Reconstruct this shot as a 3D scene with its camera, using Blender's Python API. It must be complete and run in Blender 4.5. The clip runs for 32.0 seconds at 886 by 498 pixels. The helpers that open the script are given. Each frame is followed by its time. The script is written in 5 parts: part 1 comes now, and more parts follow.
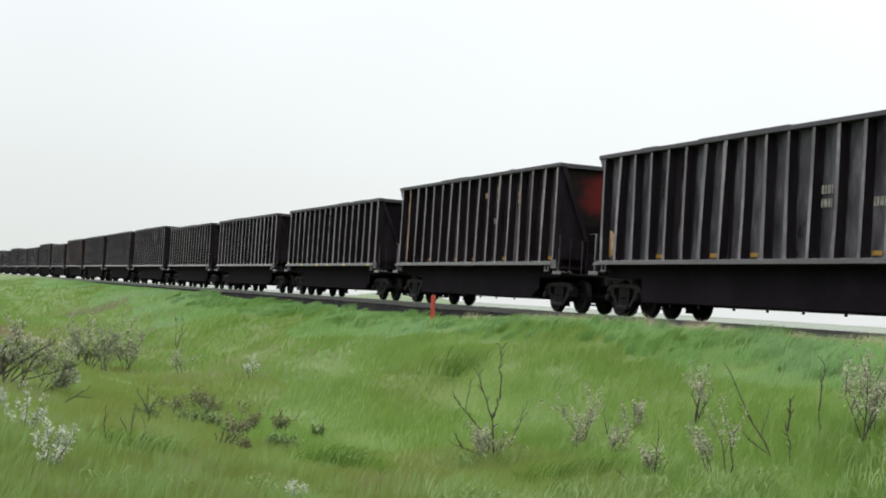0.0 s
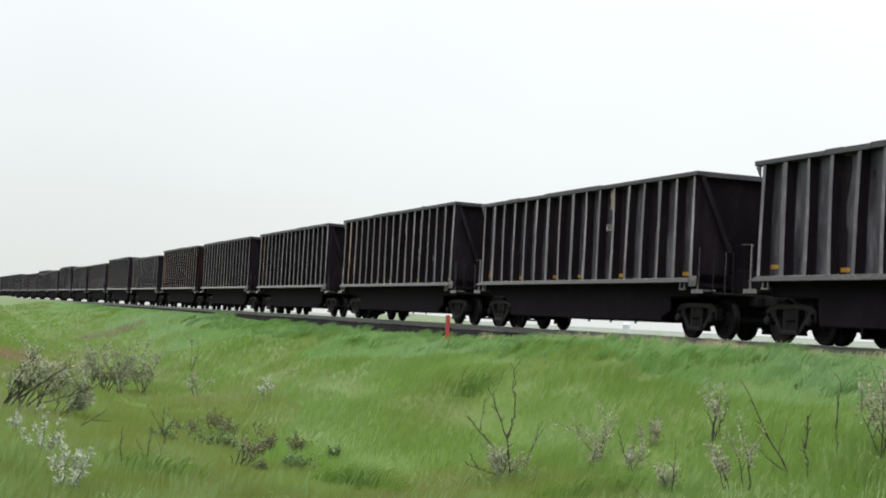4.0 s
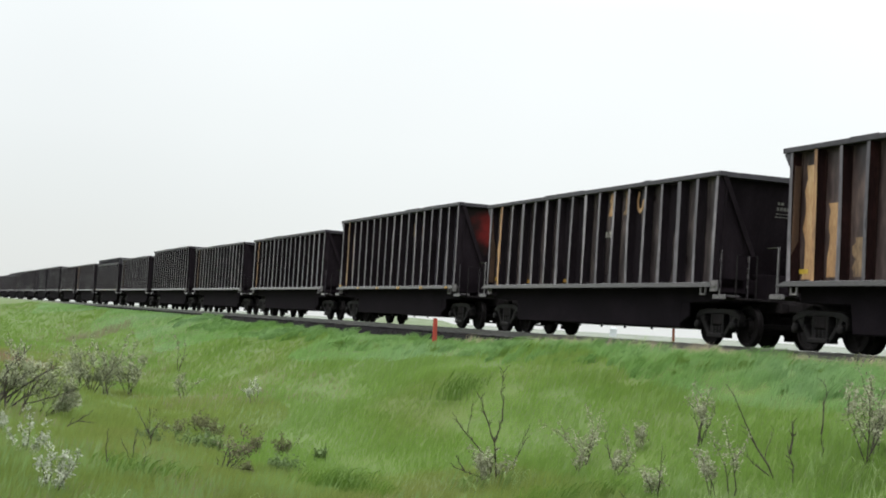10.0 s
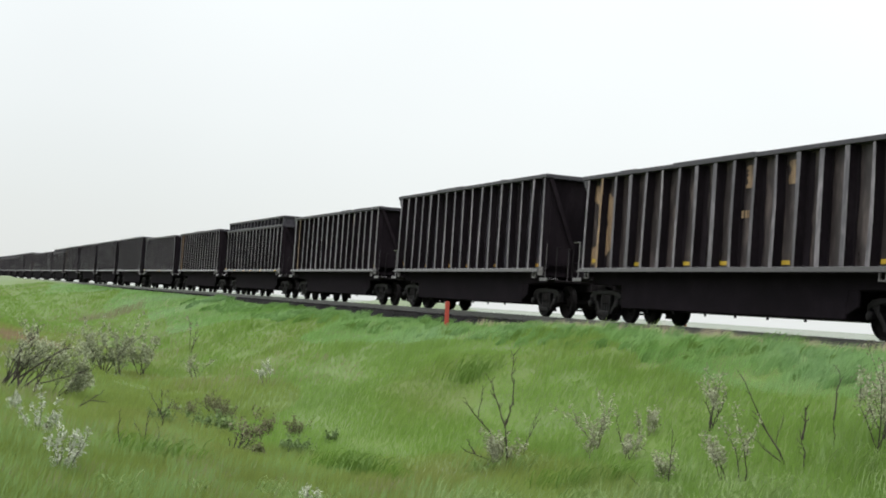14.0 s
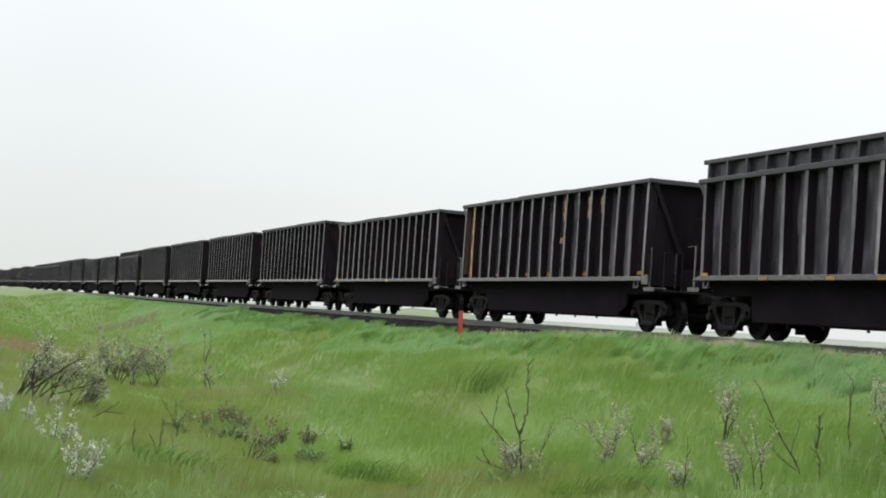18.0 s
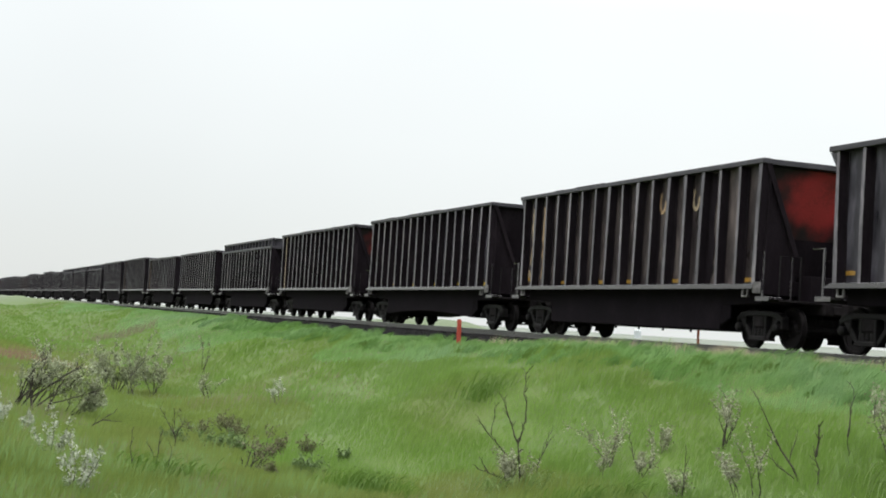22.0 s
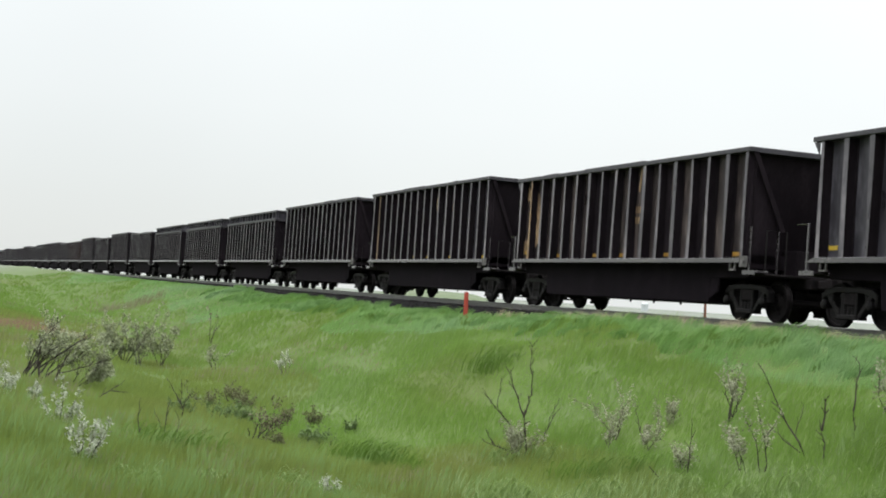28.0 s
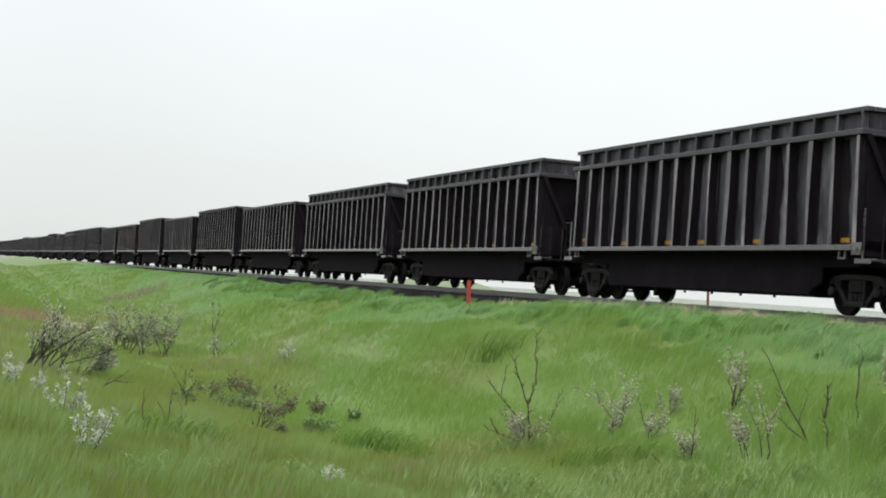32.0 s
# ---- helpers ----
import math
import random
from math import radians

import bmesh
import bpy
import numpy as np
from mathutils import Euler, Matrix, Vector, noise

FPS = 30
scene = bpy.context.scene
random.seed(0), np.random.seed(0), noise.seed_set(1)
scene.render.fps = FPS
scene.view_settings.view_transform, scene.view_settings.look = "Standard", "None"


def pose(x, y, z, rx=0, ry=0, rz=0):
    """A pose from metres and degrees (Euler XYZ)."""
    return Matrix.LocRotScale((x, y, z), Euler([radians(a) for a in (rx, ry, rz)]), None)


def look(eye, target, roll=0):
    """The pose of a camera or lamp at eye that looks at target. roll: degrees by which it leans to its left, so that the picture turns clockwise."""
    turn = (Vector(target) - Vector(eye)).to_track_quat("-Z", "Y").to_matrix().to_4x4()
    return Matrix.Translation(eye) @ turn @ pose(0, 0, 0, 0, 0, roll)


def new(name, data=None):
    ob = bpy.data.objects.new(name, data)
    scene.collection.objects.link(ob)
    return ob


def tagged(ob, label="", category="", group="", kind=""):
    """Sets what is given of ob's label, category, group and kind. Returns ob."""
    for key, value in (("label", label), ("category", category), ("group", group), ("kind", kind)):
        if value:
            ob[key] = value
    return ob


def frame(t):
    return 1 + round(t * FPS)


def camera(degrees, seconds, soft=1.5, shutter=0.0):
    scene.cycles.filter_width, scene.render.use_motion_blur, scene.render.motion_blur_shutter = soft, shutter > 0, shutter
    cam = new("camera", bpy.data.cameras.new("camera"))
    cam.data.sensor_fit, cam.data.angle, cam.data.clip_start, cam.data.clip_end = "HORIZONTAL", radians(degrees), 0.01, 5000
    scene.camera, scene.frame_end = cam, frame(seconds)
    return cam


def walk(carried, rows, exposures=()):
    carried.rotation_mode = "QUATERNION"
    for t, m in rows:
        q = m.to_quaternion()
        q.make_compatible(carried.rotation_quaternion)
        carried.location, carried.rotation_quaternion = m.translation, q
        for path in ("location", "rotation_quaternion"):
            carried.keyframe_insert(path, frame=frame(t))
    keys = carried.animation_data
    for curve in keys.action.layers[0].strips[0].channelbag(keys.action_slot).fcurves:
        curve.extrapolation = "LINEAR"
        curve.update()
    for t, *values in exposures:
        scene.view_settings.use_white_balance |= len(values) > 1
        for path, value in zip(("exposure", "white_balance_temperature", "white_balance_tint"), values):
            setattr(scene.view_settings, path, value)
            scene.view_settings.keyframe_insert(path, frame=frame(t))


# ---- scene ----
cam = camera(34.0, 32.0, soft=1.9)
EYE_Z = 0.08  # rail top is z = 0


# the camera stands by the road and only turns: yaw, pitch, lean in degrees
def aim(yaw, pitch, lean):
    return pose(0, 0, EYE_Z, 90 + pitch, 0, yaw) @ pose(0, 0, 0, 0, 0, lean)


walk(cam, [
    (0, aim(0.00, 2.07, 3.66)), (0.5, aim(0.10, 2.00, 3.75)), (1, aim(0.13, 1.87, 3.78)), (1.5, aim(0.18, 1.97, 3.68)),
    (2, aim(0.22, 2.21, 3.52)), (2.5, aim(0.34, 2.46, 3.22)), (3, aim(0.48, 2.78, 3.07)), (3.5, aim(0.54, 2.80, 3.10)),
    (5.5, aim(0.75, 2.94, 3.06)), (6, aim(0.71, 2.88, 2.96)), (6.5, aim(0.65, 2.76, 2.96)), (7, aim(0.31, 2.79, 3.15)),
    (7.5, aim(0.26, 2.73, 3.13)), (8, aim(0.32, 2.66, 3.19)), (8.5, aim(0.33, 2.60, 3.34)), (9, aim(0.27, 2.74, 3.45)),
    (9.5, aim(0.18, 2.91, 3.46)), (10, aim(0.13, 2.98, 3.55)), (10.5, aim(0.20, 3.04, 3.55)), (11, aim(0.29, 3.07, 3.43)),
    (11.5, aim(0.59, 3.18, 3.53)), (12, aim(0.75, 3.16, 3.73)), (12.5, aim(0.23, 2.66, 3.93)), (13, aim(0.25, 2.45, 3.97)),
    (13.5, aim(0.33, 2.25, 3.90)), (14, aim(0.58, 2.28, 3.96)), (14.5, aim(0.99, 2.18, 4.05)), (16.5, aim(1.41, 2.76, 3.69)),
    (17, aim(1.35, 2.79, 3.68)), (17.5, aim(1.20, 2.67, 3.81)), (18, aim(1.13, 2.62, 3.76)), (18.5, aim(1.12, 2.52, 3.90)),
    (19, aim(1.14, 2.46, 3.83)), (19.5, aim(1.25, 2.69, 3.65)), (20, aim(1.26, 2.87, 3.44)), (20.5, aim(1.14, 2.88, 3.57)),
    (21, aim(1.03, 3.08, 3.67)), (21.5, aim(1.06, 3.04, 3.70)), (22, aim(1.09, 2.96, 3.73)), (22.5, aim(1.10, 2.84, 3.81)),
    (23, aim(1.05, 2.71, 3.84)), (23.5, aim(0.96, 2.69, 3.92)), (24, aim(0.99, 2.43, 3.93)), (24.5, aim(1.29, 2.16, 3.90)),
    (25, aim(1.09, 2.06, 3.99)), (25.5, aim(1.03, 1.99, 4.11)), (26, aim(1.20, 1.97, 4.18)), (26.5, aim(1.38, 1.96, 4.00)),
    (28.5, aim(1.25, 1.84, 4.04)), (29, aim(1.28, 1.84, 4.22)), (29.5, aim(1.38, 1.79, 4.08)), (30, aim(1.38, 1.80, 4.15)),
    (30.5, aim(1.37, 1.74, 4.05)), (31, aim(1.41, 1.67, 3.82)), (31.5, aim(1.30, 1.54, 3.90)), (32, aim(1.38, 1.41, 3.78)),
])

# ---- sky and light: a bright overcast day ----
world = bpy.data.worlds.new("overcast_sky")
scene.world = world
world.use_nodes = True
wt = world.node_tree
wt.nodes.clear()
w_out = wt.nodes.new("ShaderNodeOutputWorld")
w_bg = wt.nodes.new("ShaderNodeBackground")
w_sky = wt.nodes.new("ShaderNodeTexSky")
w_sky.sky_type = "NISHITA"
w_sky.sun_disc = False
w_sky.sun_elevation = radians(60)
w_sky.sun_rotation = radians(-77)
w_co = wt.nodes.new("ShaderNodeTexCoord")
w_sep = wt.nodes.new("ShaderNodeSeparateXYZ")
w_ramp = wt.nodes.new("ShaderNodeValToRGB")
w_ns = wt.nodes.new("ShaderNodeTexNoise")
w_ns.inputs["Scale"].default_value = 2.2
w_ns.inputs["Detail"].default_value = 3.0
w_ns.inputs["Roughness"].default_value = 0.45
w_map = wt.nodes.new("ShaderNodeMapRange")
w_map.inputs["From Min"].default_value = 0.3
w_map.inputs["From Max"].default_value = 0.7
w_map.inputs["To Min"].default_value = 0.94
w_map.inputs["To Max"].default_value = 1.04
w_x = wt.nodes.new("ShaderNodeMapRange")
w_x.inputs["From Min"].default_value = -0.35
w_x.inputs["From Max"].default_value = 0.05
w_x.inputs["To Min"].default_value = 0.93
w_x.inputs["To Max"].default_value = 1.03
els = w_ramp.color_ramp.elements
els[0].position, els[0].color = 0.0, (0.192, 0.2, 0.1985, 1)
els[1].position, els[1].color = 1.0, (1.0, 1.0, 0.98, 1)
for at, v in ((0.05, 0.21), (0.12, 0.232), (0.22, 0.25), (0.45, 0.55)):
    e = els.new(at)
    e.color = (v * 0.965, v, v * 0.992, 1)
w_m1 = wt.nodes.new("ShaderNodeVectorMath")
w_m1.operation = "SCALE"
w_m2 = wt.nodes.new("ShaderNodeVectorMath")
w_m2.operation = "SCALE"
w_m3 = wt.nodes.new("ShaderNodeVectorMath")
w_m3.operation = "SCALE"
w_m3.inputs[3].default_value = 4.0
w_s = wt.nodes.new("ShaderNodeVectorMath")
w_s.operation = "SCALE"
w_s.inputs[3].default_value = 0.012
w_add = wt.nodes.new("ShaderNodeVectorMath")
w_add.operation = "ADD"
L = wt.links.new
L(w_co.outputs["Generated"], w_sep.inputs[0])
L(w_co.outputs["Generated"], w_ns.inputs["Vector"])
L(w_sep.outputs["Z"], w_ramp.inputs["Fac"])
L(w_ns.outputs["Fac"], w_map.inputs["Value"])
L(w_sep.outputs["X"], w_x.inputs["Value"])
L(w_ramp.outputs["Color"], w_m1.inputs[0])
L(w_map.outputs["Result"], w_m1.inputs[3])
L(w_m1.outputs[0], w_m2.inputs[0])
L(w_x.outputs["Result"], w_m2.inputs[3])
L(w_m2.outputs[0], w_m3.inputs[0])
L(w_sky.outputs["Color"], w_s.inputs[0])
L(w_m3.outputs[0], w_add.inputs[0])
L(w_s.outputs[0], w_add.inputs[1])
L(w_add.outputs[0], w_bg.inputs["Color"])
w_bg.inputs["Strength"].default_value = 1.0
L(w_bg.outputs[0], w_out.inputs["Surface"])

sun = new("sun", bpy.data.lights.new("sun", "SUN"))
sun.data.energy = 0.8
sun.data.angle = radians(40)
sun.data.color = (1.0, 0.97, 0.92)
sun.matrix_world = look((-40, 10, 72), (0, 0, 0))
scene.view_settings.exposure = 0.0


# ---- materials ----
def mat(name, colors, scale=3.0, rough=(0.5, 0.7), metal=0.0, bump=0.1, fine=40.0, stretch=(1, 1, 1), spec=0.5, translucent=0.0, vary=0.0, patchy=False):
    """colors: two or three colours mixed by noise at two scales."""
    m = bpy.data.materials.new(name)
    m.use_nodes = True
    nt = m.node_tree
    nt.nodes.clear()
    ln = nt.links.new
    out = nt.nodes.new("ShaderNodeOutputMaterial")
    bs = nt.nodes.new("ShaderNodeBsdfPrincipled")
    co = nt.nodes.new("ShaderNodeTexCoord")
    mp = nt.nodes.new("ShaderNodeMapping")
    mp.inputs["Scale"].default_value = stretch
    ln(co.outputs["Object"], mp.inputs["Vector"])
    if vary:
        info = nt.nodes.new("ShaderNodeObjectInfo")
        off = nt.nodes.new("ShaderNodeVectorMath")
        off.operation = "ADD"
        mul = nt.nodes.new("ShaderNodeMath")
        mul.operation = "MULTIPLY"
        mul.inputs[1].default_value = 37.0 * vary
        ln(info.outputs["Random"], mul.inputs[0])
        ln(mp.outputs[0], off.inputs[0])
        ln(mul.outputs[0], off.inputs[1])
        vec = off.outputs[0]
    else:
        vec = mp.outputs[0]
    n1 = nt.nodes.new("ShaderNodeTexNoise")
    n1.inputs["Scale"].default_value = scale
    n1.inputs["Detail"].default_value = 5.0
    n1.inputs["Roughness"].default_value = 0.6
    n2 = nt.nodes.new("ShaderNodeTexNoise")
    n2.inputs["Scale"].default_value = fine
    n2.inputs["Detail"].default_value = 4.0
    ln(vec, n1.inputs["Vector"])
    ln(vec, n2.inputs["Vector"])
    mx = nt.nodes.new("ShaderNodeMix")
    mx.data_type = "FLOAT"
    mx.inputs[0].default_value = 0.3
    ln(n1.outputs["Fac"], mx.inputs[2])
    ln(n2.outputs["Fac"], mx.inputs[3])
    rp = nt.nodes.new("ShaderNodeValToRGB")
    el = rp.color_ramp.elements
    k = len(colors)
    el[0].position, el[0].color = 0.34, (*colors[0], 1)
    el[1].position, el[1].color = 0.66, (*colors[-1], 1)
    for j in range(1, k - 1):
        e2 = el.new(0.34 + 0.32 * j / (k - 1))
        e2.color = (*colors[j], 1)
    ln(mx.outputs[0], rp.inputs["Fac"])
    ln(rp.outputs["Color"], bs.inputs["Base Color"])
    rr = nt.nodes.new("ShaderNodeMapRange")
    rr.inputs["From Min"].default_value = 0.3
    rr.inputs["From Max"].default_value = 0.7
    rr.inputs["To Min"].default_value = rough[0]
    rr.inputs["To Max"].default_value = rough[1]
    ln(n1.outputs["Fac"], rr.inputs["Value"])
    ln(rr.outputs["Result"], bs.inputs["Roughness"])
    bs.inputs["Metallic"].default_value = metal
    bs.inputs["Specular IOR Level"].default_value = spec
    if patchy:
        # smudges of coal dust dull the gloss here and there
        n3 = nt.nodes.new("ShaderNodeTexNoise")
        n3.inputs["Scale"].default_value = 1.5
        n3.inputs["Detail"].default_value = 3.0
        mp3 = nt.nodes.new("ShaderNodeMapping")
        mp3.inputs["Scale"].default_value = (1, 1, 0.7)
        ln(vec, mp3.inputs["Vector"])
        ln(mp3.outputs[0], n3.inputs["Vector"])
        sp = nt.nodes.new("ShaderNodeMapRange")
        sp.inputs["From Min"].default_value = 0.36
        sp.inputs["From Max"].default_value = 0.62
        sp.inputs["To Min"].default_value = 0.15
        sp.inputs["To Max"].default_value = spec
        ln(n3.outputs["Fac"], sp.inputs["Value"])
        ln(sp.outputs["Result"], bs.inputs["Specular IOR Level"])
    if bump:
        bp = nt.nodes.new("ShaderNodeBump")
        bp.inputs["Strength"].default_value = bump
        bp.inputs["Distance"].default_value = 0.02
        ln(mx.outputs[0], bp.inputs["Height"])
        ln(bp.outputs[0], bs.inputs["Normal"])
    if translucent:
        tr = nt.nodes.new("ShaderNodeBsdfTranslucent")
        ms = nt.nodes.new("ShaderNodeMixShader")
        ms.inputs[0].default_value = translucent
        ln(rp.outputs["Color"], tr.inputs["Color"])
        ln(bs.outputs[0], ms.inputs[1])
        ln(tr.outputs[0], ms.inputs[2])
        ln(ms.outputs[0], out.inputs["Surface"])
    else:
        ln(bs.outputs[0], out.inputs["Surface"])
    return m


STREAK = (1.0, 1.0, 0.3)  # streaks that run down the sheets
M = {}


def red_paint(name, red, less):
    """Red end paint that coal soot has covered from the rim inwards."""
    m = mat(name, [tuple(c * 0.45 for c in red), red, tuple(c * 1.25 for c in red)], 1.4, (0.5, 0.7), 0, 0.1, 25, (1, 1, 1), 0.2)
    nt = m.node_tree
    ln = nt.links.new
    bs = next(n for n in nt.nodes if n.type == "BSDF_PRINCIPLED")
    rp = next(n for n in nt.nodes if n.type == "VALTORGB")
    co = next(n for n in nt.nodes if n.type == "TEX_COORD")
    mp = nt.nodes.new("ShaderNodeMapping")
    mp.inputs["Location"].default_value = (0, -0.2 / 1.3, -3.35 / 1.0)
    mp.inputs["Scale"].default_value = (0, 1 / 1.3, 1 / 1.0)
    ln(co.outputs["Object"], mp.inputs[0])
    far = nt.nodes.new("ShaderNodeVectorMath")
    far.operation = "LENGTH"
    ln(mp.outputs[0], far.inputs[0])
    wear = nt.nodes.new("ShaderNodeTexNoise")
    wear.inputs["Scale"].default_value = 1.6
    wear.inputs["Detail"].default_value = 5.0
    ln(co.outputs["Object"], wear.inputs["Vector"])
    both = nt.nodes.new("ShaderNodeMath")
    both.operation = "MULTIPLY_ADD"
    both.inputs[1].default_value = 0.9
    ln(wear.outputs["Fac"], both.inputs[0])
    ln(far.outputs["Value"], both.inputs[2])
    rim = nt.nodes.new("ShaderNodeMapRange")
    rim.interpolation_type = "SMOOTHSTEP"
    rim.inputs["From Min"].default_value = 1.0 - less
    rim.inputs["From Max"].default_value = 1.5 - less
    ln(both.outputs[0], rim.inputs["Value"])
    mix = nt.nodes.new("ShaderNodeMix")
    mix.data_type = "RGBA"
    ln(rim.outputs["Result"], mix.inputs[0])
    ln(rp.outputs["Color"], mix.inputs[6])
    mix.inputs[7].default_value = (0.009, 0.0062, 0.0068, 1)
    ln(mix.outputs[2], bs.inputs["Base Color"])
    return m


M["black"] = mat("dusty_black_car_paint", [(0.009504, 0.00849, 0.01133), (0.03168, 0.02915, 0.03687), (0.09249, 0.08616, 0.1051)], 2.4, (0.25, 0.5), 0, 0.12, 9, STREAK, 0.32, vary=1, patchy=True)
M["brown"] = mat("grimy_brown_car_paint", [(0.01, 0.00725, 0.007875), (0.03375, 0.02687, 0.02825), (0.09875, 0.0775, 0.075)], 2.4, (0.25, 0.5), 0, 0.12, 9, STREAK, 0.3, vary=1, patchy=True)
M["rust"] = mat("rusty_red_brown_car_paint", [(0.0105, 0.0062, 0.0068), (0.04, 0.0265, 0.0268), (0.115, 0.08, 0.072)], 2.4, (0.28, 0.5), 0, 0.1, 9, STREAK, 0.3, vary=1, patchy=True)
# soot tones, near-black so that they also paint the shade on stake webs
M["soot"] = mat("coal_soot_and_shade", [(0.006819, 0.005131, 0.006742), (0.01072, 0.008249, 0.01058), (0.01753, 0.01364, 0.01686)], 2.2, (0.7, 0.95), 0, 0.2, 30, STREAK, 0.03, vary=1)
M["soot_red"] = mat("red_brown_soot_and_shade", [(0.0064, 0.00368, 0.004), (0.0136, 0.0068, 0.0068), (0.028, 0.0124, 0.0116)], 2.2, (0.7, 0.95), 0, 0.2, 30, STREAK, 0.04, vary=1)
M["edge"] = mat("worn_lit_stake_edge", [(0.02352, 0.0205, 0.02587), (0.07168, 0.0644, 0.07705), (0.2128, 0.1926, 0.2139)], 1.3, (0.25, 0.45), 0, 0.2, 14, STREAK, 0.42, vary=1)
M["chord"] = mat("worn_grey_top_chord", [(0.0115, 0.0103, 0.0145), (0.021, 0.0188, 0.0255), (0.038, 0.0342, 0.0435)], 1.5, (0.4, 0.6), 0, 0.15, 25, (0.3, 1, 1), 0.4, vary=1)
M["sill"] = mat("dusty_grey_side_sill", [(0.016, 0.0142, 0.017), (0.031, 0.0278, 0.032), (0.068, 0.0605, 0.064)], 1.2, (0.14, 0.28), 0, 0.06, 20, (0.3, 1, 1), 0.9, vary=1)
M["bare"] = mat("bare_pale_steel", [(0.025, 0.0225, 0.024), (0.07, 0.064, 0.067), (0.17, 0.158, 0.162)], 5, (0.35, 0.6), 0, 0.1, 30, vary=1)
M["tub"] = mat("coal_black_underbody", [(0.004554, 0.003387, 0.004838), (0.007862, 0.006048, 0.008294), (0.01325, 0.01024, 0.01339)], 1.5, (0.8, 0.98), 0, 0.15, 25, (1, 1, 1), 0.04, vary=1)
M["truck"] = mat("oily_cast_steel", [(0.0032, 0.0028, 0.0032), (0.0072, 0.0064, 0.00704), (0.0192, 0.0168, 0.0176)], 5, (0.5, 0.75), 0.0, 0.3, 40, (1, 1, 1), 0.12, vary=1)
# undergear: paler copy of the truck steel, its deep shade lifted by colour
M["under"] = mat("shade_lifted_undergear_steel", [(0.00765, 0.00663, 0.007225), (0.01445, 0.01249, 0.0136), (0.0272, 0.0238, 0.0255)], 4, (0.7, 0.9), 0.0, 0.2, 40, (1, 1, 1), 0.04, vary=1)
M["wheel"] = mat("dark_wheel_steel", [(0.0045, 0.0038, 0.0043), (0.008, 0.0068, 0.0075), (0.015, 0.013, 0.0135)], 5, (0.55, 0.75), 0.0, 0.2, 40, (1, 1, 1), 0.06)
M["red_end"] = red_paint("bright_red_end_paint", (0.155, 0.013, 0.0125), 0.06)
M["dull_red"] = red_paint("sooty_red_end_paint", (0.1, 0.01, 0.0095), 0.12)
M["magenta"] = mat("magenta_spray_paint", [(0.03, 0.008, 0.03), (0.16, 0.018, 0.13)], 3, (0.4, 0.6), 0, 0.05, 30)
M["tan"] = mat("weathered_tan_paint", [(0.04, 0.024, 0.015), (0.17, 0.107, 0.06), (0.36, 0.25, 0.15)], 2.4, (0.5, 0.7), 0, 0.15, 22, (1, 1, 0.3), vary=1)
M["pale"] = mat("weathered_cream_paint", [(0.08, 0.05, 0.03), (0.24, 0.18, 0.12), (0.38, 0.31, 0.22)], 2.2, (0.5, 0.7), 0, 0.15, 22, (1, 1, 0.5), vary=1)
M["orange_tan"] = mat("faded_orange_paint", [(0.13, 0.06, 0.026), (0.31, 0.175, 0.08), (0.47, 0.32, 0.175)], 1.6, (0.5, 0.7), 0, 0.1, 22, (1, 1, 0.3), vary=1)
M["brown_web"] = mat("rust_brown_stake_web", [(0.02, 0.011, 0.007), (0.05, 0.025, 0.014), (0.085, 0.043, 0.024)], 2.4, (0.6, 0.8), 0, 0.15, 22, (1, 1, 0.3), vary=1)
M["yellow"] = mat("yellow_reflector_sheet", [(0.15, 0.075, 0.008), (0.3, 0.165, 0.016)], 9, (0.3, 0.45), 0, 0.02, 40, vary=1)
M["fresh_yellow"] = mat("bright_yellow_reflector", [(0.3, 0.19, 0.015), (0.44, 0.31, 0.024)], 9, (0.3, 0.45), 0, 0.02, 40, vary=1)
M["letter"] = mat("worn_white_lettering", [(0.0285, 0.0266, 0.0259), (0.171, 0.1634, 0.148), (0.38, 0.361, 0.3237)], 6, (0.5, 0.7), 0, 0.05, 40, vary=1)
M["rail_top"] = mat("shiny_rail_head", [(0.45, 0.44, 0.43), (0.6, 0.59, 0.58)], 2, (0.18, 0.3), 1.0, 0.03, 60, (0.1, 1, 1))
M["rail"] = mat("dark_worn_rail_steel", [(0.022, 0.019, 0.0185), (0.045, 0.04, 0.038)], 5, (0.26, 0.42), 0.0, 0.08, 50, (0.2, 1, 1), 0.9)
M["tie"] = mat("weathered_timber_tie", [(0.011, 0.0095, 0.009), (0.024, 0.021, 0.0195), (0.045, 0.04, 0.037)], 4, (0.7, 0.9), 0, 0.4, 40, (0.3, 1, 1), 0.08, vary=1)
M["ballast"] = mat("dark_crushed_stone", [(0.004, 0.0038, 0.0043), (0.009, 0.0086, 0.0092), (0.02, 0.019, 0.0198)], 9, (0.85, 1.0), 0, 0.8, 30, (1, 1, 1), 0.03)
M["stone"] = mat("ballast_stone", [(0.006, 0.0057, 0.0061), (0.015, 0.0143, 0.0148), (0.045, 0.042, 0.043)], 6, (0.8, 0.95), 0, 0.3, 30, (1, 1, 1), 0.05)
M["post"] = mat("orange_red_marker_plastic", [(0.27, 0.03, 0.018), (0.38, 0.05, 0.028)], 4, (0.45, 0.6), 0, 0.05, 30)
M["post_far"] = mat("faded_orange_marker_plastic", [(0.17, 0.05, 0.025), (0.24, 0.08, 0.04)], 4, (0.5, 0.65), 0, 0.05, 30)
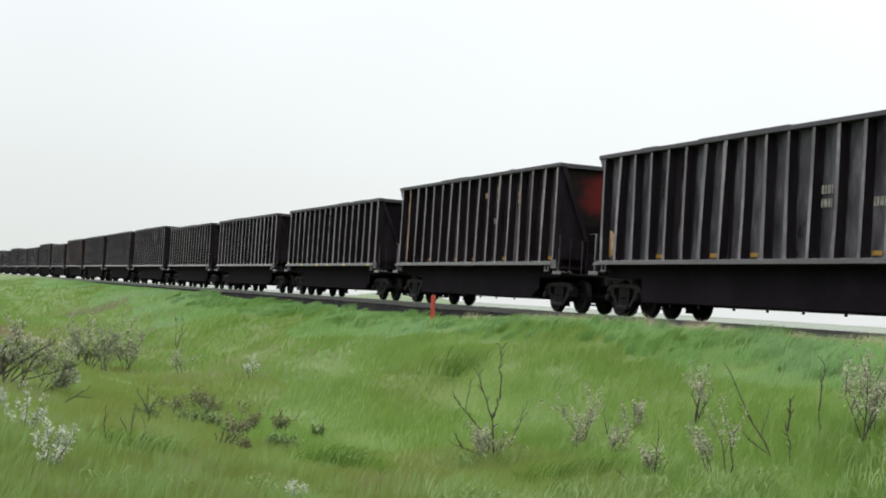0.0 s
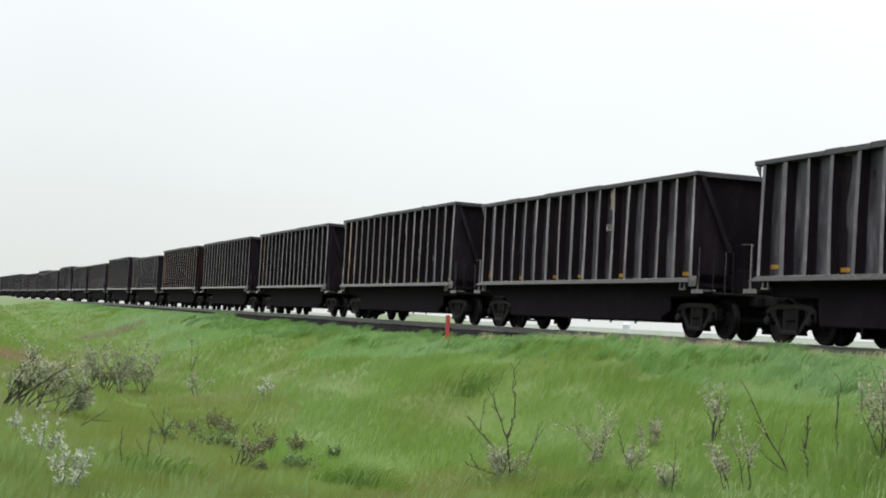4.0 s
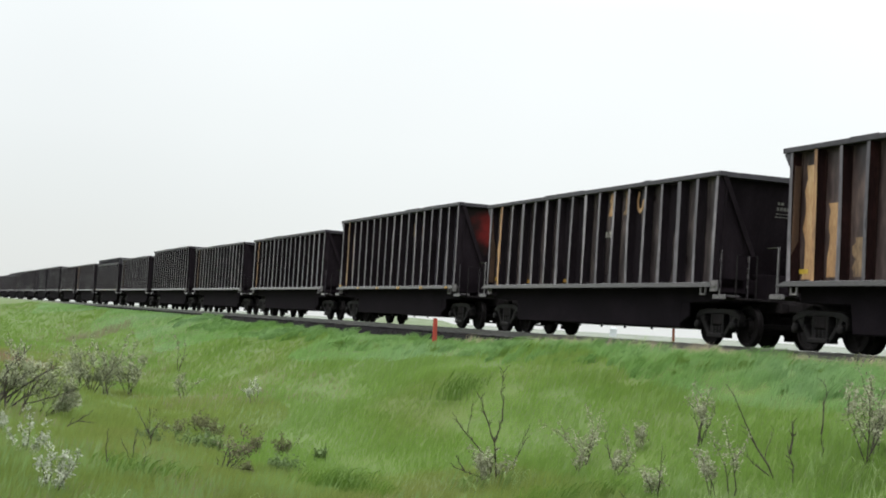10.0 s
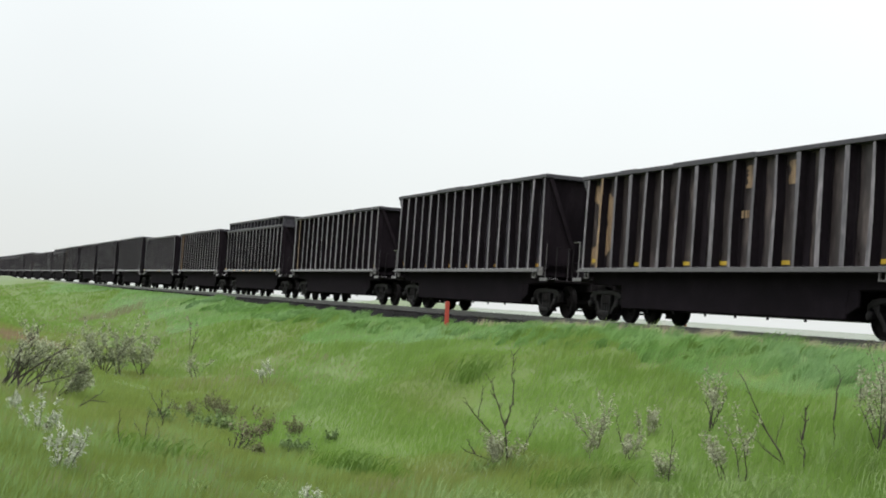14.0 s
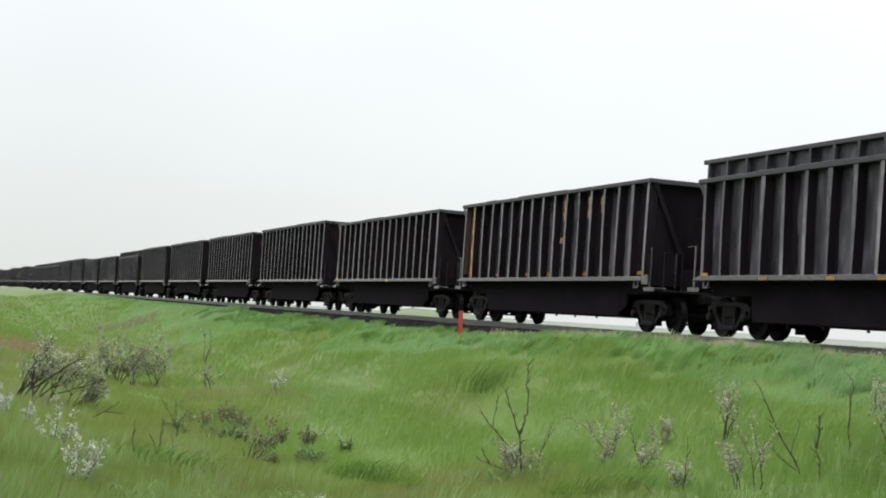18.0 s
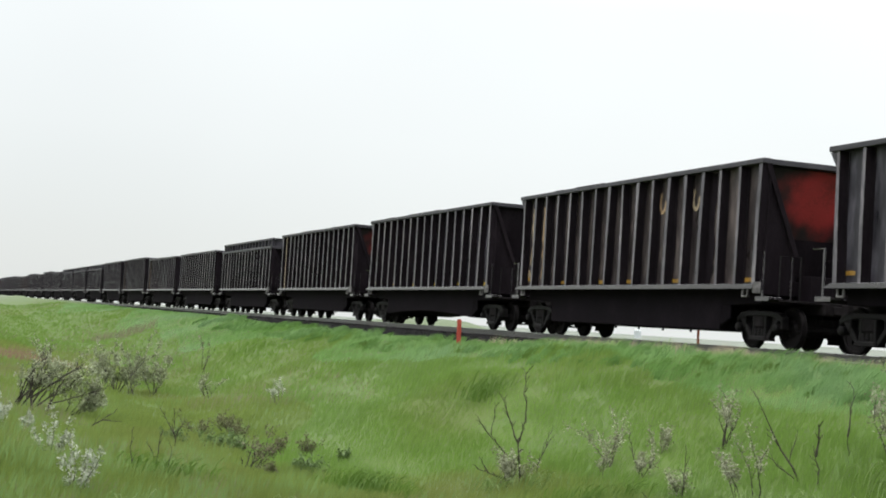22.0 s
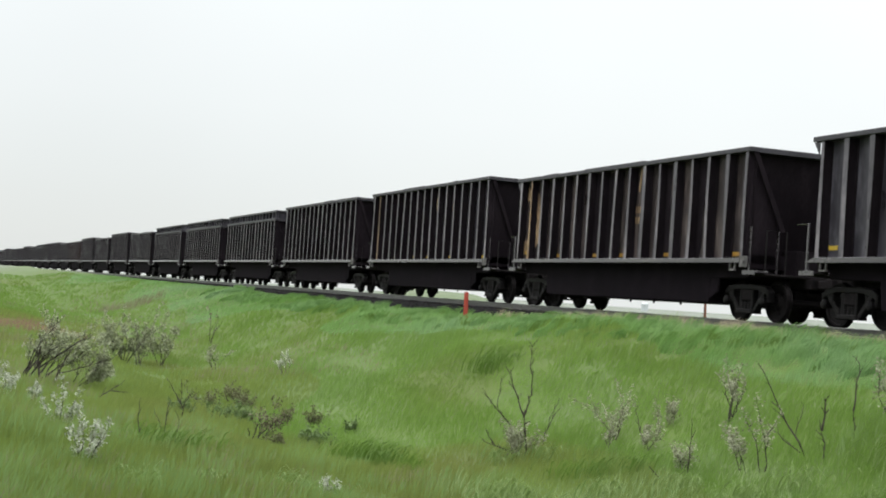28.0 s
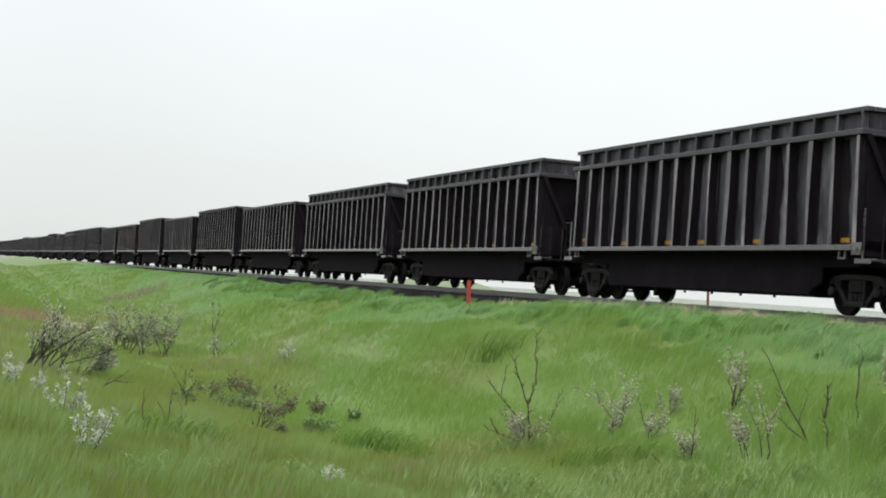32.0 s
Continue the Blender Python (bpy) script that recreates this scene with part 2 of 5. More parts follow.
M["bark"] = mat("dark_shrub_bark", [(0.0132, 0.00986, 0.00784), (0.03, 0.0232, 0.01792), (0.054, 0.0435, 0.0336)], 12, (0.75, 0.95), 0, 0.4, 60)
M["twig"] = mat("grey_dead_twig", [(0.07, 0.055, 0.045), (0.13, 0.11, 0.09)], 12, (0.75, 0.95), 0, 0.3, 60)
M["silver"] = mat("silvery_shrub_leaf", [(0.14, 0.17, 0.1), (0.3, 0.33, 0.25), (0.52, 0.54, 0.46)], 7, (0.55, 0.75), 0, 0, 30, translucent=0.2)
M["grey_leaf"] = mat("dull_grey_green_leaf", [(0.13, 0.155, 0.08), (0.22, 0.245, 0.145), (0.37, 0.39, 0.28)], 7, (0.55, 0.75), 0, 0, 30, translucent=0.3)
M["rust_leaf"] = mat("reddish_dry_weed", [(0.085, 0.0595, 0.02975), (0.1275, 0.085, 0.0425), (0.1615, 0.1105, 0.0595)], 7, (0.7, 0.9), 0, 0, 30, translucent=0.2)
M["brown_leaf"] = mat("dry_olive_brown_leaf", [(0.085, 0.09, 0.04), (0.115, 0.12, 0.055), (0.15, 0.15, 0.075)], 7, (0.7, 0.9), 0, 0, 30, translucent=0.35)
M["dead_leaf"] = mat("dead_brown_leaf", [(0.0667, 0.06, 0.0345), (0.1127, 0.1032, 0.0575), (0.1725, 0.1596, 0.092)], 7, (0.7, 0.9), 0, 0, 30, translucent=0.1)
M["faint_letter"] = mat("sooty_lettering", [(0.035, 0.032, 0.031), (0.085, 0.08, 0.077), (0.17, 0.16, 0.152)], 6, (0.5, 0.7), 0, 0.05, 40, vary=1)
M["cream_leaf"] = mat("cream_blossom_and_leaf", [(0.1056, 0.1204, 0.06), (0.22, 0.2322, 0.148), (0.3784, 0.387, 0.284)], 7, (0.55, 0.75), 0, 0, 30, translucent=0.2)
M["weed_leaf"] = mat("dull_green_weed_leaf", [(0.07, 0.115, 0.033), (0.095, 0.15, 0.046), (0.13, 0.185, 0.065)], 7, (0.55, 0.75), 0, 0, 30, translucent=0.3)
M["seed_head"] = mat("tan_grass_seed_head", [(0.15, 0.13, 0.075), (0.23, 0.2, 0.125), (0.32, 0.28, 0.19)], 3, (0.6, 0.8), 0, 0, 20, translucent=0.2)
M["far_shed"] = mat("hazy_distant_sheet_metal", [(0.36, 0.39, 0.4), (0.44, 0.47, 0.48)], 0.5, (0.7, 0.9), 0, 0, 4)


def ground_material(name, blades, tones=((0.1, 0.175, 0.0305), (0.111, 0.19, 0.0365), (0.122, 0.205, 0.0435)), sheen=(0.125, 0.203, 0.056), dry=(0.116, 0.173, 0.038)):
    m = mat(name, tones, 0.55 if not blades else 0.7, (0.6, 0.85), 0, 0.0 if blades else 0.35, 9.0 if not blades else 4.0, (1, 1, 1), 0.06 if blades else 0.1, 0.5 if blades else 0.0)
    nt = m.node_tree
    ln = nt.links.new
    bs = next(n for n in nt.nodes if n.type == "BSDF_PRINCIPLED")
    rp = next(n for n in nt.nodes if n.type == "VALTORGB")
    co = next(n for n in nt.nodes if n.type == "TEX_COORD")
    # broad wind-combed silver patches and dry olive patches
    big = nt.nodes.new("ShaderNodeTexNoise")
    big.inputs["Scale"].default_value = 0.22
    big.inputs["Detail"].default_value = 3.0
    mp = nt.nodes.new("ShaderNodeMapping")
    mp.inputs["Rotation"].default_value = (0, 0, radians(20))
    mp.inputs["Scale"].default_value = (1.0, 0.5, 1.0)
    ln(co.outputs["Object"], mp.inputs[0])
    ln(mp.outputs[0], big.inputs["Vector"])
    r1 = nt.nodes.new("ShaderNodeMapRange")
    r1.inputs["From Min"].default_value = 0.5
    r1.inputs["From Max"].default_value = 0.8
    ln(big.outputs["Fac"], r1.inputs["Value"])
    mixa = nt.nodes.new("ShaderNodeMix")
    mixa.data_type = "RGBA"
    ln(r1.outputs["Result"], mixa.inputs[0])
    ln(rp.outputs["Color"], mixa.inputs[6])
    mixa.inputs[7].default_value = (*sheen, 1)
    r2 = nt.nodes.new("ShaderNodeMapRange")
    r2.inputs["From Min"].default_value = 0.47
    r2.inputs["From Max"].default_value = 0.3
    ln(big.outputs["Fac"], r2.inputs["Value"])
    mixb = nt.nodes.new("ShaderNodeMix")
    mixb.data_type = "RGBA"
    ln(r2.outputs["Result"], mixb.inputs[0])
    ln(mixa.outputs[2], mixb.inputs[6])
    mixb.inputs[7].default_value = (*dry, 1)
    # pale stubble fields far off, with haze painted into their colour by distance
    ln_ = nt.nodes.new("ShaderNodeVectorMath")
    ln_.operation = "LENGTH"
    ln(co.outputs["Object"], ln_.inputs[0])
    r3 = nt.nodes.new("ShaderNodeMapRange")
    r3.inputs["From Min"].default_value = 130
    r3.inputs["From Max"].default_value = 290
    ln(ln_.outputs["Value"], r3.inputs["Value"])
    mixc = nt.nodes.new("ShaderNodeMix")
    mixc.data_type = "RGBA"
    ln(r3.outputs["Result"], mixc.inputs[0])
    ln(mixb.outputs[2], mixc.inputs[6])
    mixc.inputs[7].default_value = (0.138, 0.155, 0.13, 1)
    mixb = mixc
    if blades:
        # each blade a little lighter or darker than its neighbours
        geo = nt.nodes.new("ShaderNodeNewGeometry")
        rr = nt.nodes.new("ShaderNodeMapRange")
        rr.inputs["To Min"].default_value = 0.84
        rr.inputs["To Max"].default_value = 1.16
        ln(geo.outputs["Random Per Island"], rr.inputs["Value"])
        hs = nt.nodes.new("ShaderNodeHueSaturation")
        ln(rr.outputs["Result"], hs.inputs["Value"])
        ln(mixb.outputs[2], hs.inputs["Color"])
        col = hs.outputs["Color"]
    else:
        col = mixb.outputs[2]
    ln(col, bs.inputs["Base Color"])
    for n in nt.nodes:
        if n.type == "BSDF_TRANSLUCENT":
            ln(col, n.inputs["Color"])
    return m


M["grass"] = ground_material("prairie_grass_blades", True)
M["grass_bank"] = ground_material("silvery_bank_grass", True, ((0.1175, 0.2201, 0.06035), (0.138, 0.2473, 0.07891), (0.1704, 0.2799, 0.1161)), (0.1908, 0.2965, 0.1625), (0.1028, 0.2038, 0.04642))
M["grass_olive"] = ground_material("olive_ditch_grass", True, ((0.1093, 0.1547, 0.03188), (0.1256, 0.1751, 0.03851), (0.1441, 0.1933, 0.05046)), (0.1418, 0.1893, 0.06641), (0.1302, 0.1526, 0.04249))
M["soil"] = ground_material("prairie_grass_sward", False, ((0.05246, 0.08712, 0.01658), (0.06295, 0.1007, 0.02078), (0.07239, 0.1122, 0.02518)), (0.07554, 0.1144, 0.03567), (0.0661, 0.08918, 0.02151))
M["grass_pale"] = mat("pale_seeding_grass", [(0.1128, 0.1824, 0.04212), (0.1551, 0.2304, 0.0702), (0.235, 0.312, 0.1229)], 2, (0.5, 0.7), 0, 0, 20, translucent=0.3)
M["grass_dark"] = mat("deep_green_grass", [(0.08556, 0.1579, 0.0255), (0.1058, 0.1861, 0.0323)], 2, (0.5, 0.7), 0, 0, 20, translucent=0.3)
M["grass_brown"] = mat("dry_olive_weeds", [(0.1, 0.105, 0.044), (0.145, 0.143, 0.066)], 2, (0.6, 0.8), 0, 0, 20, translucent=0.2)


# ---- mesh helpers ----
class Geo:
    def __init__(self):
        self.v, self.f, self.m = [], [], []

    def poly(self, pts, faces, mi=0):
        n = len(self.v)
        self.v += [tuple(p) for p in pts]
        self.f += [tuple(n + k for k in f) for f in faces]
        self.m += [mi] * len(faces)
        return self

    def box(self, x0, x1, y0, y1, z0, z1, mi=0):
        p = [(x, y, z) for z in (z0, z1) for x, y in ((x0, y0), (x1, y0), (x1, y1), (x0, y1))]
        return self.poly(p, [(3, 2, 1, 0), (4, 5, 6, 7), (0, 1, 5, 4), (1, 2, 6, 5), (2, 3, 7, 6), (3, 0, 4, 7)], mi)

    def prism(self, outline, y0, y1, mi=0, axis="y"):
        """An outline in (x, z) pushed from y0 to y1 (axis y), or in (y, z) along x (axis x), or in (x, y) along z (axis z)."""
        n = len(outline)
        put = {"y": lambda a, b, c: (a, c, b), "x": lambda a, b, c: (c, a, b), "z": lambda a, b, c: (a, b, c)}[axis]
        p = [put(a, b, y0) for a, b in outline] + [put(a, b, y1) for a, b in outline]
        f = [tuple(range(n)), tuple(range(2 * n - 1, n - 1, -1))]
        f += [(k, k + n, (k + 1) % n + n, (k + 1) % n) for k in range(n)]
        return self.poly(p, f, mi)

    def lathe(self, profile, at, seg=20, axis="y", mi=0):
        """profile: (along, radius) pairs, turned round an axis through at."""
        p = []
        for a, r in profile:
            for k in range(seg):
                c, s = r * math.cos(2 * math.pi * k / seg), r * math.sin(2 * math.pi * k / seg)
                o = {"y": (c, a, s), "x": (a, c, s), "z": (c, s, a)}[axis]
                p.append((at[0] + o[0], at[1] + o[1], at[2] + o[2]))
        f = []
        for j in range(len(profile) - 1):
            for k in range(seg):
                f.append((j * seg + k, j * seg + (k + 1) % seg, (j + 1) * seg + (k + 1) % seg, (j + 1) * seg + k))
        f.append(tuple(range(seg)))
        f.append(tuple((len(profile) - 1) * seg + k for k in range(seg - 1, -1, -1)))
        return self.poly(p, f, mi)

    def tube(self, pts, radii, seg=5, mi=0):
        n0 = len(self.v)
        up = Vector((0.13, 0.97, 0.2))
        for j, q in enumerate(pts):
            q = Vector(q)
            d = (Vector(pts[min(j + 1, len(pts) - 1)]) - Vector(pts[max(j - 1, 0)])).normalized()
            a = d.cross(up).normalized()
            b = d.cross(a)
            for k in range(seg):
                t = 2 * math.pi * k / seg
                self.v.append(tuple(q + (a * math.cos(t) + b * math.sin(t)) * radii[j]))
        for j in range(len(pts) - 1):
            for k in range(seg):
                self.f.append((n0 + j * seg + k, n0 + j * seg + (k + 1) % seg, n0 + (j + 1) * seg + (k + 1) % seg, n0 + (j + 1) * seg + k))
                self.m.append(mi)
        self.f.append(tuple(n0 + k for k in range(seg - 1, -1, -1)))
        self.f.append(tuple(n0 + (len(pts) - 1) * seg + k for k in range(seg)))
        self.m += [mi, mi]
        return self

    def mesh(self, name, *mats, bevel=0.0):
        me = bpy.data.meshes.new(name)
        me.from_pydata(self.v, [], self.f)
        for m in mats:
            me.materials.append(m)
        if len(mats) > 1:
            me.polygons.foreach_set("material_index", self.m)
        bm = bmesh.new()
        bm.from_mesh(me)
        bmesh.ops.recalc_face_normals(bm, faces=bm.faces)
        if bevel:
            bmesh.ops.bevel(bm, geom=bm.edges[:], offset=bevel, segments=1, affect="EDGES", clamp_overlap=True)
        bm.to_mesh(me)
        bm.free()
        return me


KEPT = {}


def kept(key, make):
    """One mesh for all alike parts."""
    if key not in KEPT:
        KEPT[key] = make()
    return KEPT[key]


def part(name, me, parent, m=None, label=""):
    ob = new(name, me)
    ob.parent = parent
    if m is not None:
        ob.matrix_basis = m
    return tagged(ob, label) if label else ob


# ---- plan of the track: s metres away from the near end of the view, w metres from its centre towards the camera ----
TX, TY, TH, TK = 3.97756, 36.93184, 1.92102, 7.0e-5
HALF = 1.58


def track(s, w=0.0):
    th = TH + TK * s
    x = TX + (math.sin(th) - math.sin(TH)) / TK
    y = TY - (math.cos(th) - math.cos(TH)) / TK
    nx, ny = math.sin(th), -math.cos(th)
    return x + nx * (HALF - w), y + ny * (HALF - w), th


def smooth(a, b, v):
    t = min(1.0, max(0.0, (v - a) / (b - a)))
    return t * t * (3 - 2 * t)


NEAR = [(0, -0.75), (1.9, -0.7), (2.6, -0.5), (3.4, -0.45), (4.6, -0.6), (6.5, -1.12), (9.0, -1.95), (11.0, -2.35), (13.0, -2.35), (15.5, -1.95), (18.0, -1.6), (24, -1.5), (60, -1.6), (4000, -1.6)]
FAR = [(0, -0.75), (3.4, -0.7), (5.0, -0.85), (9.0, -1.5), (14, -1.7), (60, -1.6), (400, -1.2), (1500, 2.6), (4000, 8.5)]


def lerp(tab, v):
    for (a, p), (b, q) in zip(tab, tab[1:]):
        if v <= b:
            t = max(0.0, (v - a) / (b - a))
            t = t * t * (3 - 2 * t) * 0.5 + t * 0.5
            return p + (q - p) * t
    return tab[-1][1]


def ground_z(s, w):
    z = lerp(NEAR, w) if w > 0 else lerp(FAR, -w)
    if w > 1.9:
        near = smooth(1.9, 3.2, w)
        z += near * 0.25 * smooth(8, -6, s) * smooth(13, 5, w)       # higher shoulder close by
        z += near * 0.14 * smooth(34, 44, s) * smooth(9, 4, w)
        z += near * 0.3 * smooth(70, 150, s) * smooth(40, 4, w)       # the cutting begins far along
        z += near * 1.5 * smooth(45, 120, s) * smooth(4, 9, w) * smooth(60, 14, w)
        z += 0.22 * noise.noise((s * 0.1, w * 0.17, 0.3)) * smooth(4, 7.5, w)
        z += 0.05 * noise.noise((s * 0.5, w * 0.6, 1.3)) * smooth(3, 4, w)
    if w < -20:
        z += 2.5 * smooth(152, 165, s) * smooth(182, 173, s) * smooth(-38, -46, w) * smooth(-62, -54, w)  # a low green bank beyond
    return z


# ---- the ground: one sheet, out to the horizon ----
def spread(near, step, far, grow):
    out, v, d = [], near, step
    while v < far:
        out.append(v)
        v += d
        d *= grow
    return out + [far]


def build_ground():
    ws = sorted(set([-v for v in spread(0.0, 0.6, 4000, 1.13)] + spread(0.0, 0.45, 4000, 1.07)))
    ss = sorted(set([-30 - v for v in spread(0.0, 1.5, 4000, 1.35)] + spread(-29.3, 0.7, 4000, 1.022)))
    vs = []
    for s in ss:
        for w in ws:
            x, y, _ = track(s, w)
            vs.append((x, y, ground_z(s, w)))
    n = len(ws)
    fs = [(i * n + j, i * n + j + 1, (i + 1) * n + j + 1, (i + 1) * n + j) for i in range(len(ss) - 1) for j in range(n - 1)]
    me = bpy.data.meshes.new("ground")
    me.from_pydata(vs, [], fs)
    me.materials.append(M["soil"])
    me.polygons.foreach_set("use_smooth", [True] * len(fs))
    bm = bmesh.new()
    bm.from_mesh(me)
    bmesh.ops.recalc_face_normals(bm, faces=bm.faces)
    bm.to_mesh(me)
    bm.free()
    tagged(new("ground", me), "green prairie grass sward over a roadside ditch and railway bank", "ground", kind="structure")


build_ground()


def strip(name, profile, s0, s1, step, m, label, category):
    """A long body swept along the track; profile in (w, z)."""
    g = Geo()
    n = len(profile)
    k = int((s1 - s0) / step) + 1
    for i in range(k):
        s = s0 + (s1 - s0) * i / (k - 1)
        for w, z in profile:
            x, y, _ = track(s, w)
            g.v.append((x, y, z))
    for i in range(k - 1):
        for j in range(n):
            g.f.append((i * n + j, i * n + (j + 1) % n, (i + 1) * n + (j + 1) % n, (i + 1) * n + j))
    g.f.append(tuple(range(n)))
    g.f.append(tuple((k - 1) * n + j for j in range(n - 1, -1, -1)))
    g.m = [0] * len(g.f)
    return tagged(new(name, g.mesh(name, m)), label, category, kind="structure")


ballast = strip("ballast", [(-3.1, -0.85), (-1.75, -0.2), (1.75, -0.2), (3.1, -0.85)], -40, 900, 6, M["ballast"], "bank of grey crushed stone ballast under the track", "ballast")


def loose_stones():
    rng = random.Random(5)
    g = Geo()
    for _ in range(9000):
        s = -25 + 130 * rng.random() ** 1.5
        w = rng.uniform(-1.7, 3.15)
        z = -0.2 if w < 1.75 else -0.2 - (w - 1.75) * 0.481
        r = rng.uniform(0.025, 0.06)
        x, y, _ = track(s, w)
        a = rng.random() * 6.28
        pts = [(x + r * math.cos(a + k * 2.09), y + r * math.sin(a + k * 2.09), z - 0.01) for k in range(3)]
        pts += [(x + r * 0.7 * math.cos(a + 0.7 + k * 2.09), y + r * 0.7 * math.sin(a + 0.7 + k * 2.09), z + r * rng.uniform(0.5, 0.9)) for k in range(3)]
        g.poly(pts, [(0, 1, 3), (1, 4, 3), (1, 2, 4), (2, 5, 4), (2, 0, 5), (0, 3, 5), (3, 4, 5)])
    part("stones", g.mesh("stones", M["stone"]), ballast)["kind"] = "stuff"


loose_stones()


def build_rails():
    for side, nm in ((0.755, "near"), (-0.755, "far")):
        prof = [(-0.07, -0.18), (0.07, -0.18), (0.07, -0.165), (0.012, -0.14), (0.012, -0.045), (0.037, -0.035), (0.037, -0.004), (0.03, 0), (-0.03, 0), (-0.037, -0.004), (-0.037, -0.035), (-0.012, -0.045), (-0.012, -0.14), (-0.07, -0.165)]
        rail = strip("rail", [(side + a, b - 0.004) for a, b in prof], -40, 900, 8, M["rail"], "steel running rail with a rusty web and bright worn head", "rail")
        strip_top = [(side - 0.03, -0.006), (side + 0.03, -0.006), (side + 0.028, 0.0), (side - 0.028, 0.0)]
        head = strip("rail_head", strip_top, -40, 900, 8, M["rail_top"], "", "")
        del head["kind"]
        head.parent = rail


build_rails()

# ---- things of the track ----
tie_thing = tagged(new("track_ties"), "row of weathered timber ties bedded in ballast", "ties", kind="structure")


def build_ties():
    me = Geo().box(-0.11, 0.11, -1.3, 1.3, -0.2, 0).mesh("tie", M["tie"], bevel=0.012)
    g = Geo()
    for i in range(300):
        s = -38 + i * 0.53
        x, y, th = track(s)
        part("tie", me, tie_thing, pose(x, y, -0.186, 0, 0, math.degrees(th)))
    for i in range(600):
        s = -38 + (300 + i) * 0.53
        x, y, th = track(s)
        c, sn = math.cos(th), math.sin(th)
        p = [(x + c * a - sn * b, y + sn * a + c * b, z) for z in (-0.38, -0.186) for a, b in ((-0.11, -1.3), (0.11, -1.3), (0.11, 1.3), (-0.11, 1.3))]
        g.poly(p, [(3, 2, 1, 0), (4, 5, 6, 7), (0, 1, 5, 4), (1, 2, 6, 5), (2, 3, 7, 6), (3, 0, 4, 7)])
    part("far_ties", g.mesh("far_ties", M["tie"]), tie_thing)["kind"] = "stuff"


def marker_post(s, w, top, width, m, label):
    x, y, th = track(s, w)
    z0 = ground_z(s, w) - 0.05
    post = tagged(new("marker_post"), label, "marker post")
    post.matrix_basis = pose(x, y, z0, 0, 1.5, math.degrees(th) + 60)
    h = top - z0
    g = Geo().prism([(-width / 2, 0), (width / 2, 0), (width / 2, h - 0.03), (width / 2 - 0.03, h), (-width / 2 + 0.03, h), (-width / 2, h - 0.03)], -0.012, 0.012)
    part("blade", g.mesh("blade", m, bevel=0.004), post)
    r = Geo().prism([(-0.012, 0), (0.012, 0), (0.012, h - 0.02), (-0.012, h - 0.02)], -0.024, -0.0125).prism([(-0.012, 0), (0.012, 0), (0.012, h - 0.02), (-0.012, h - 0.02)], 0.0125, 0.024)
    part("stiffening_rib", r.mesh("stiffening_rib", m, bevel=0.003), post)


marker_post(5.45, 4.0, 0.25, 0.125, M["post"], "orange-red plastic marker post in grass beside the track")
marker_post(6.4, -4.2, 0.62, 0.08, M["post_far"], "faded orange marker post beyond the rails")

# ---- the train ----
PITCH = 16.15
LEN = 13.47            # side sill
STAKES = 17
BAY = (LEN - 0.24) / (STAKES - 1)
X0 = -LEN / 2 + 0.12   # first stake
PANEL = 1.39           # the side sheet's outer face from the centre line
OUT = 1.58             # the stakes' outer face
SILL_TOP, SILL_LOW = 1.37, 1.258
AXLE = 0.77            # half a truck's wheelbase


def stake_x(k):
    return X0 + k * BAY


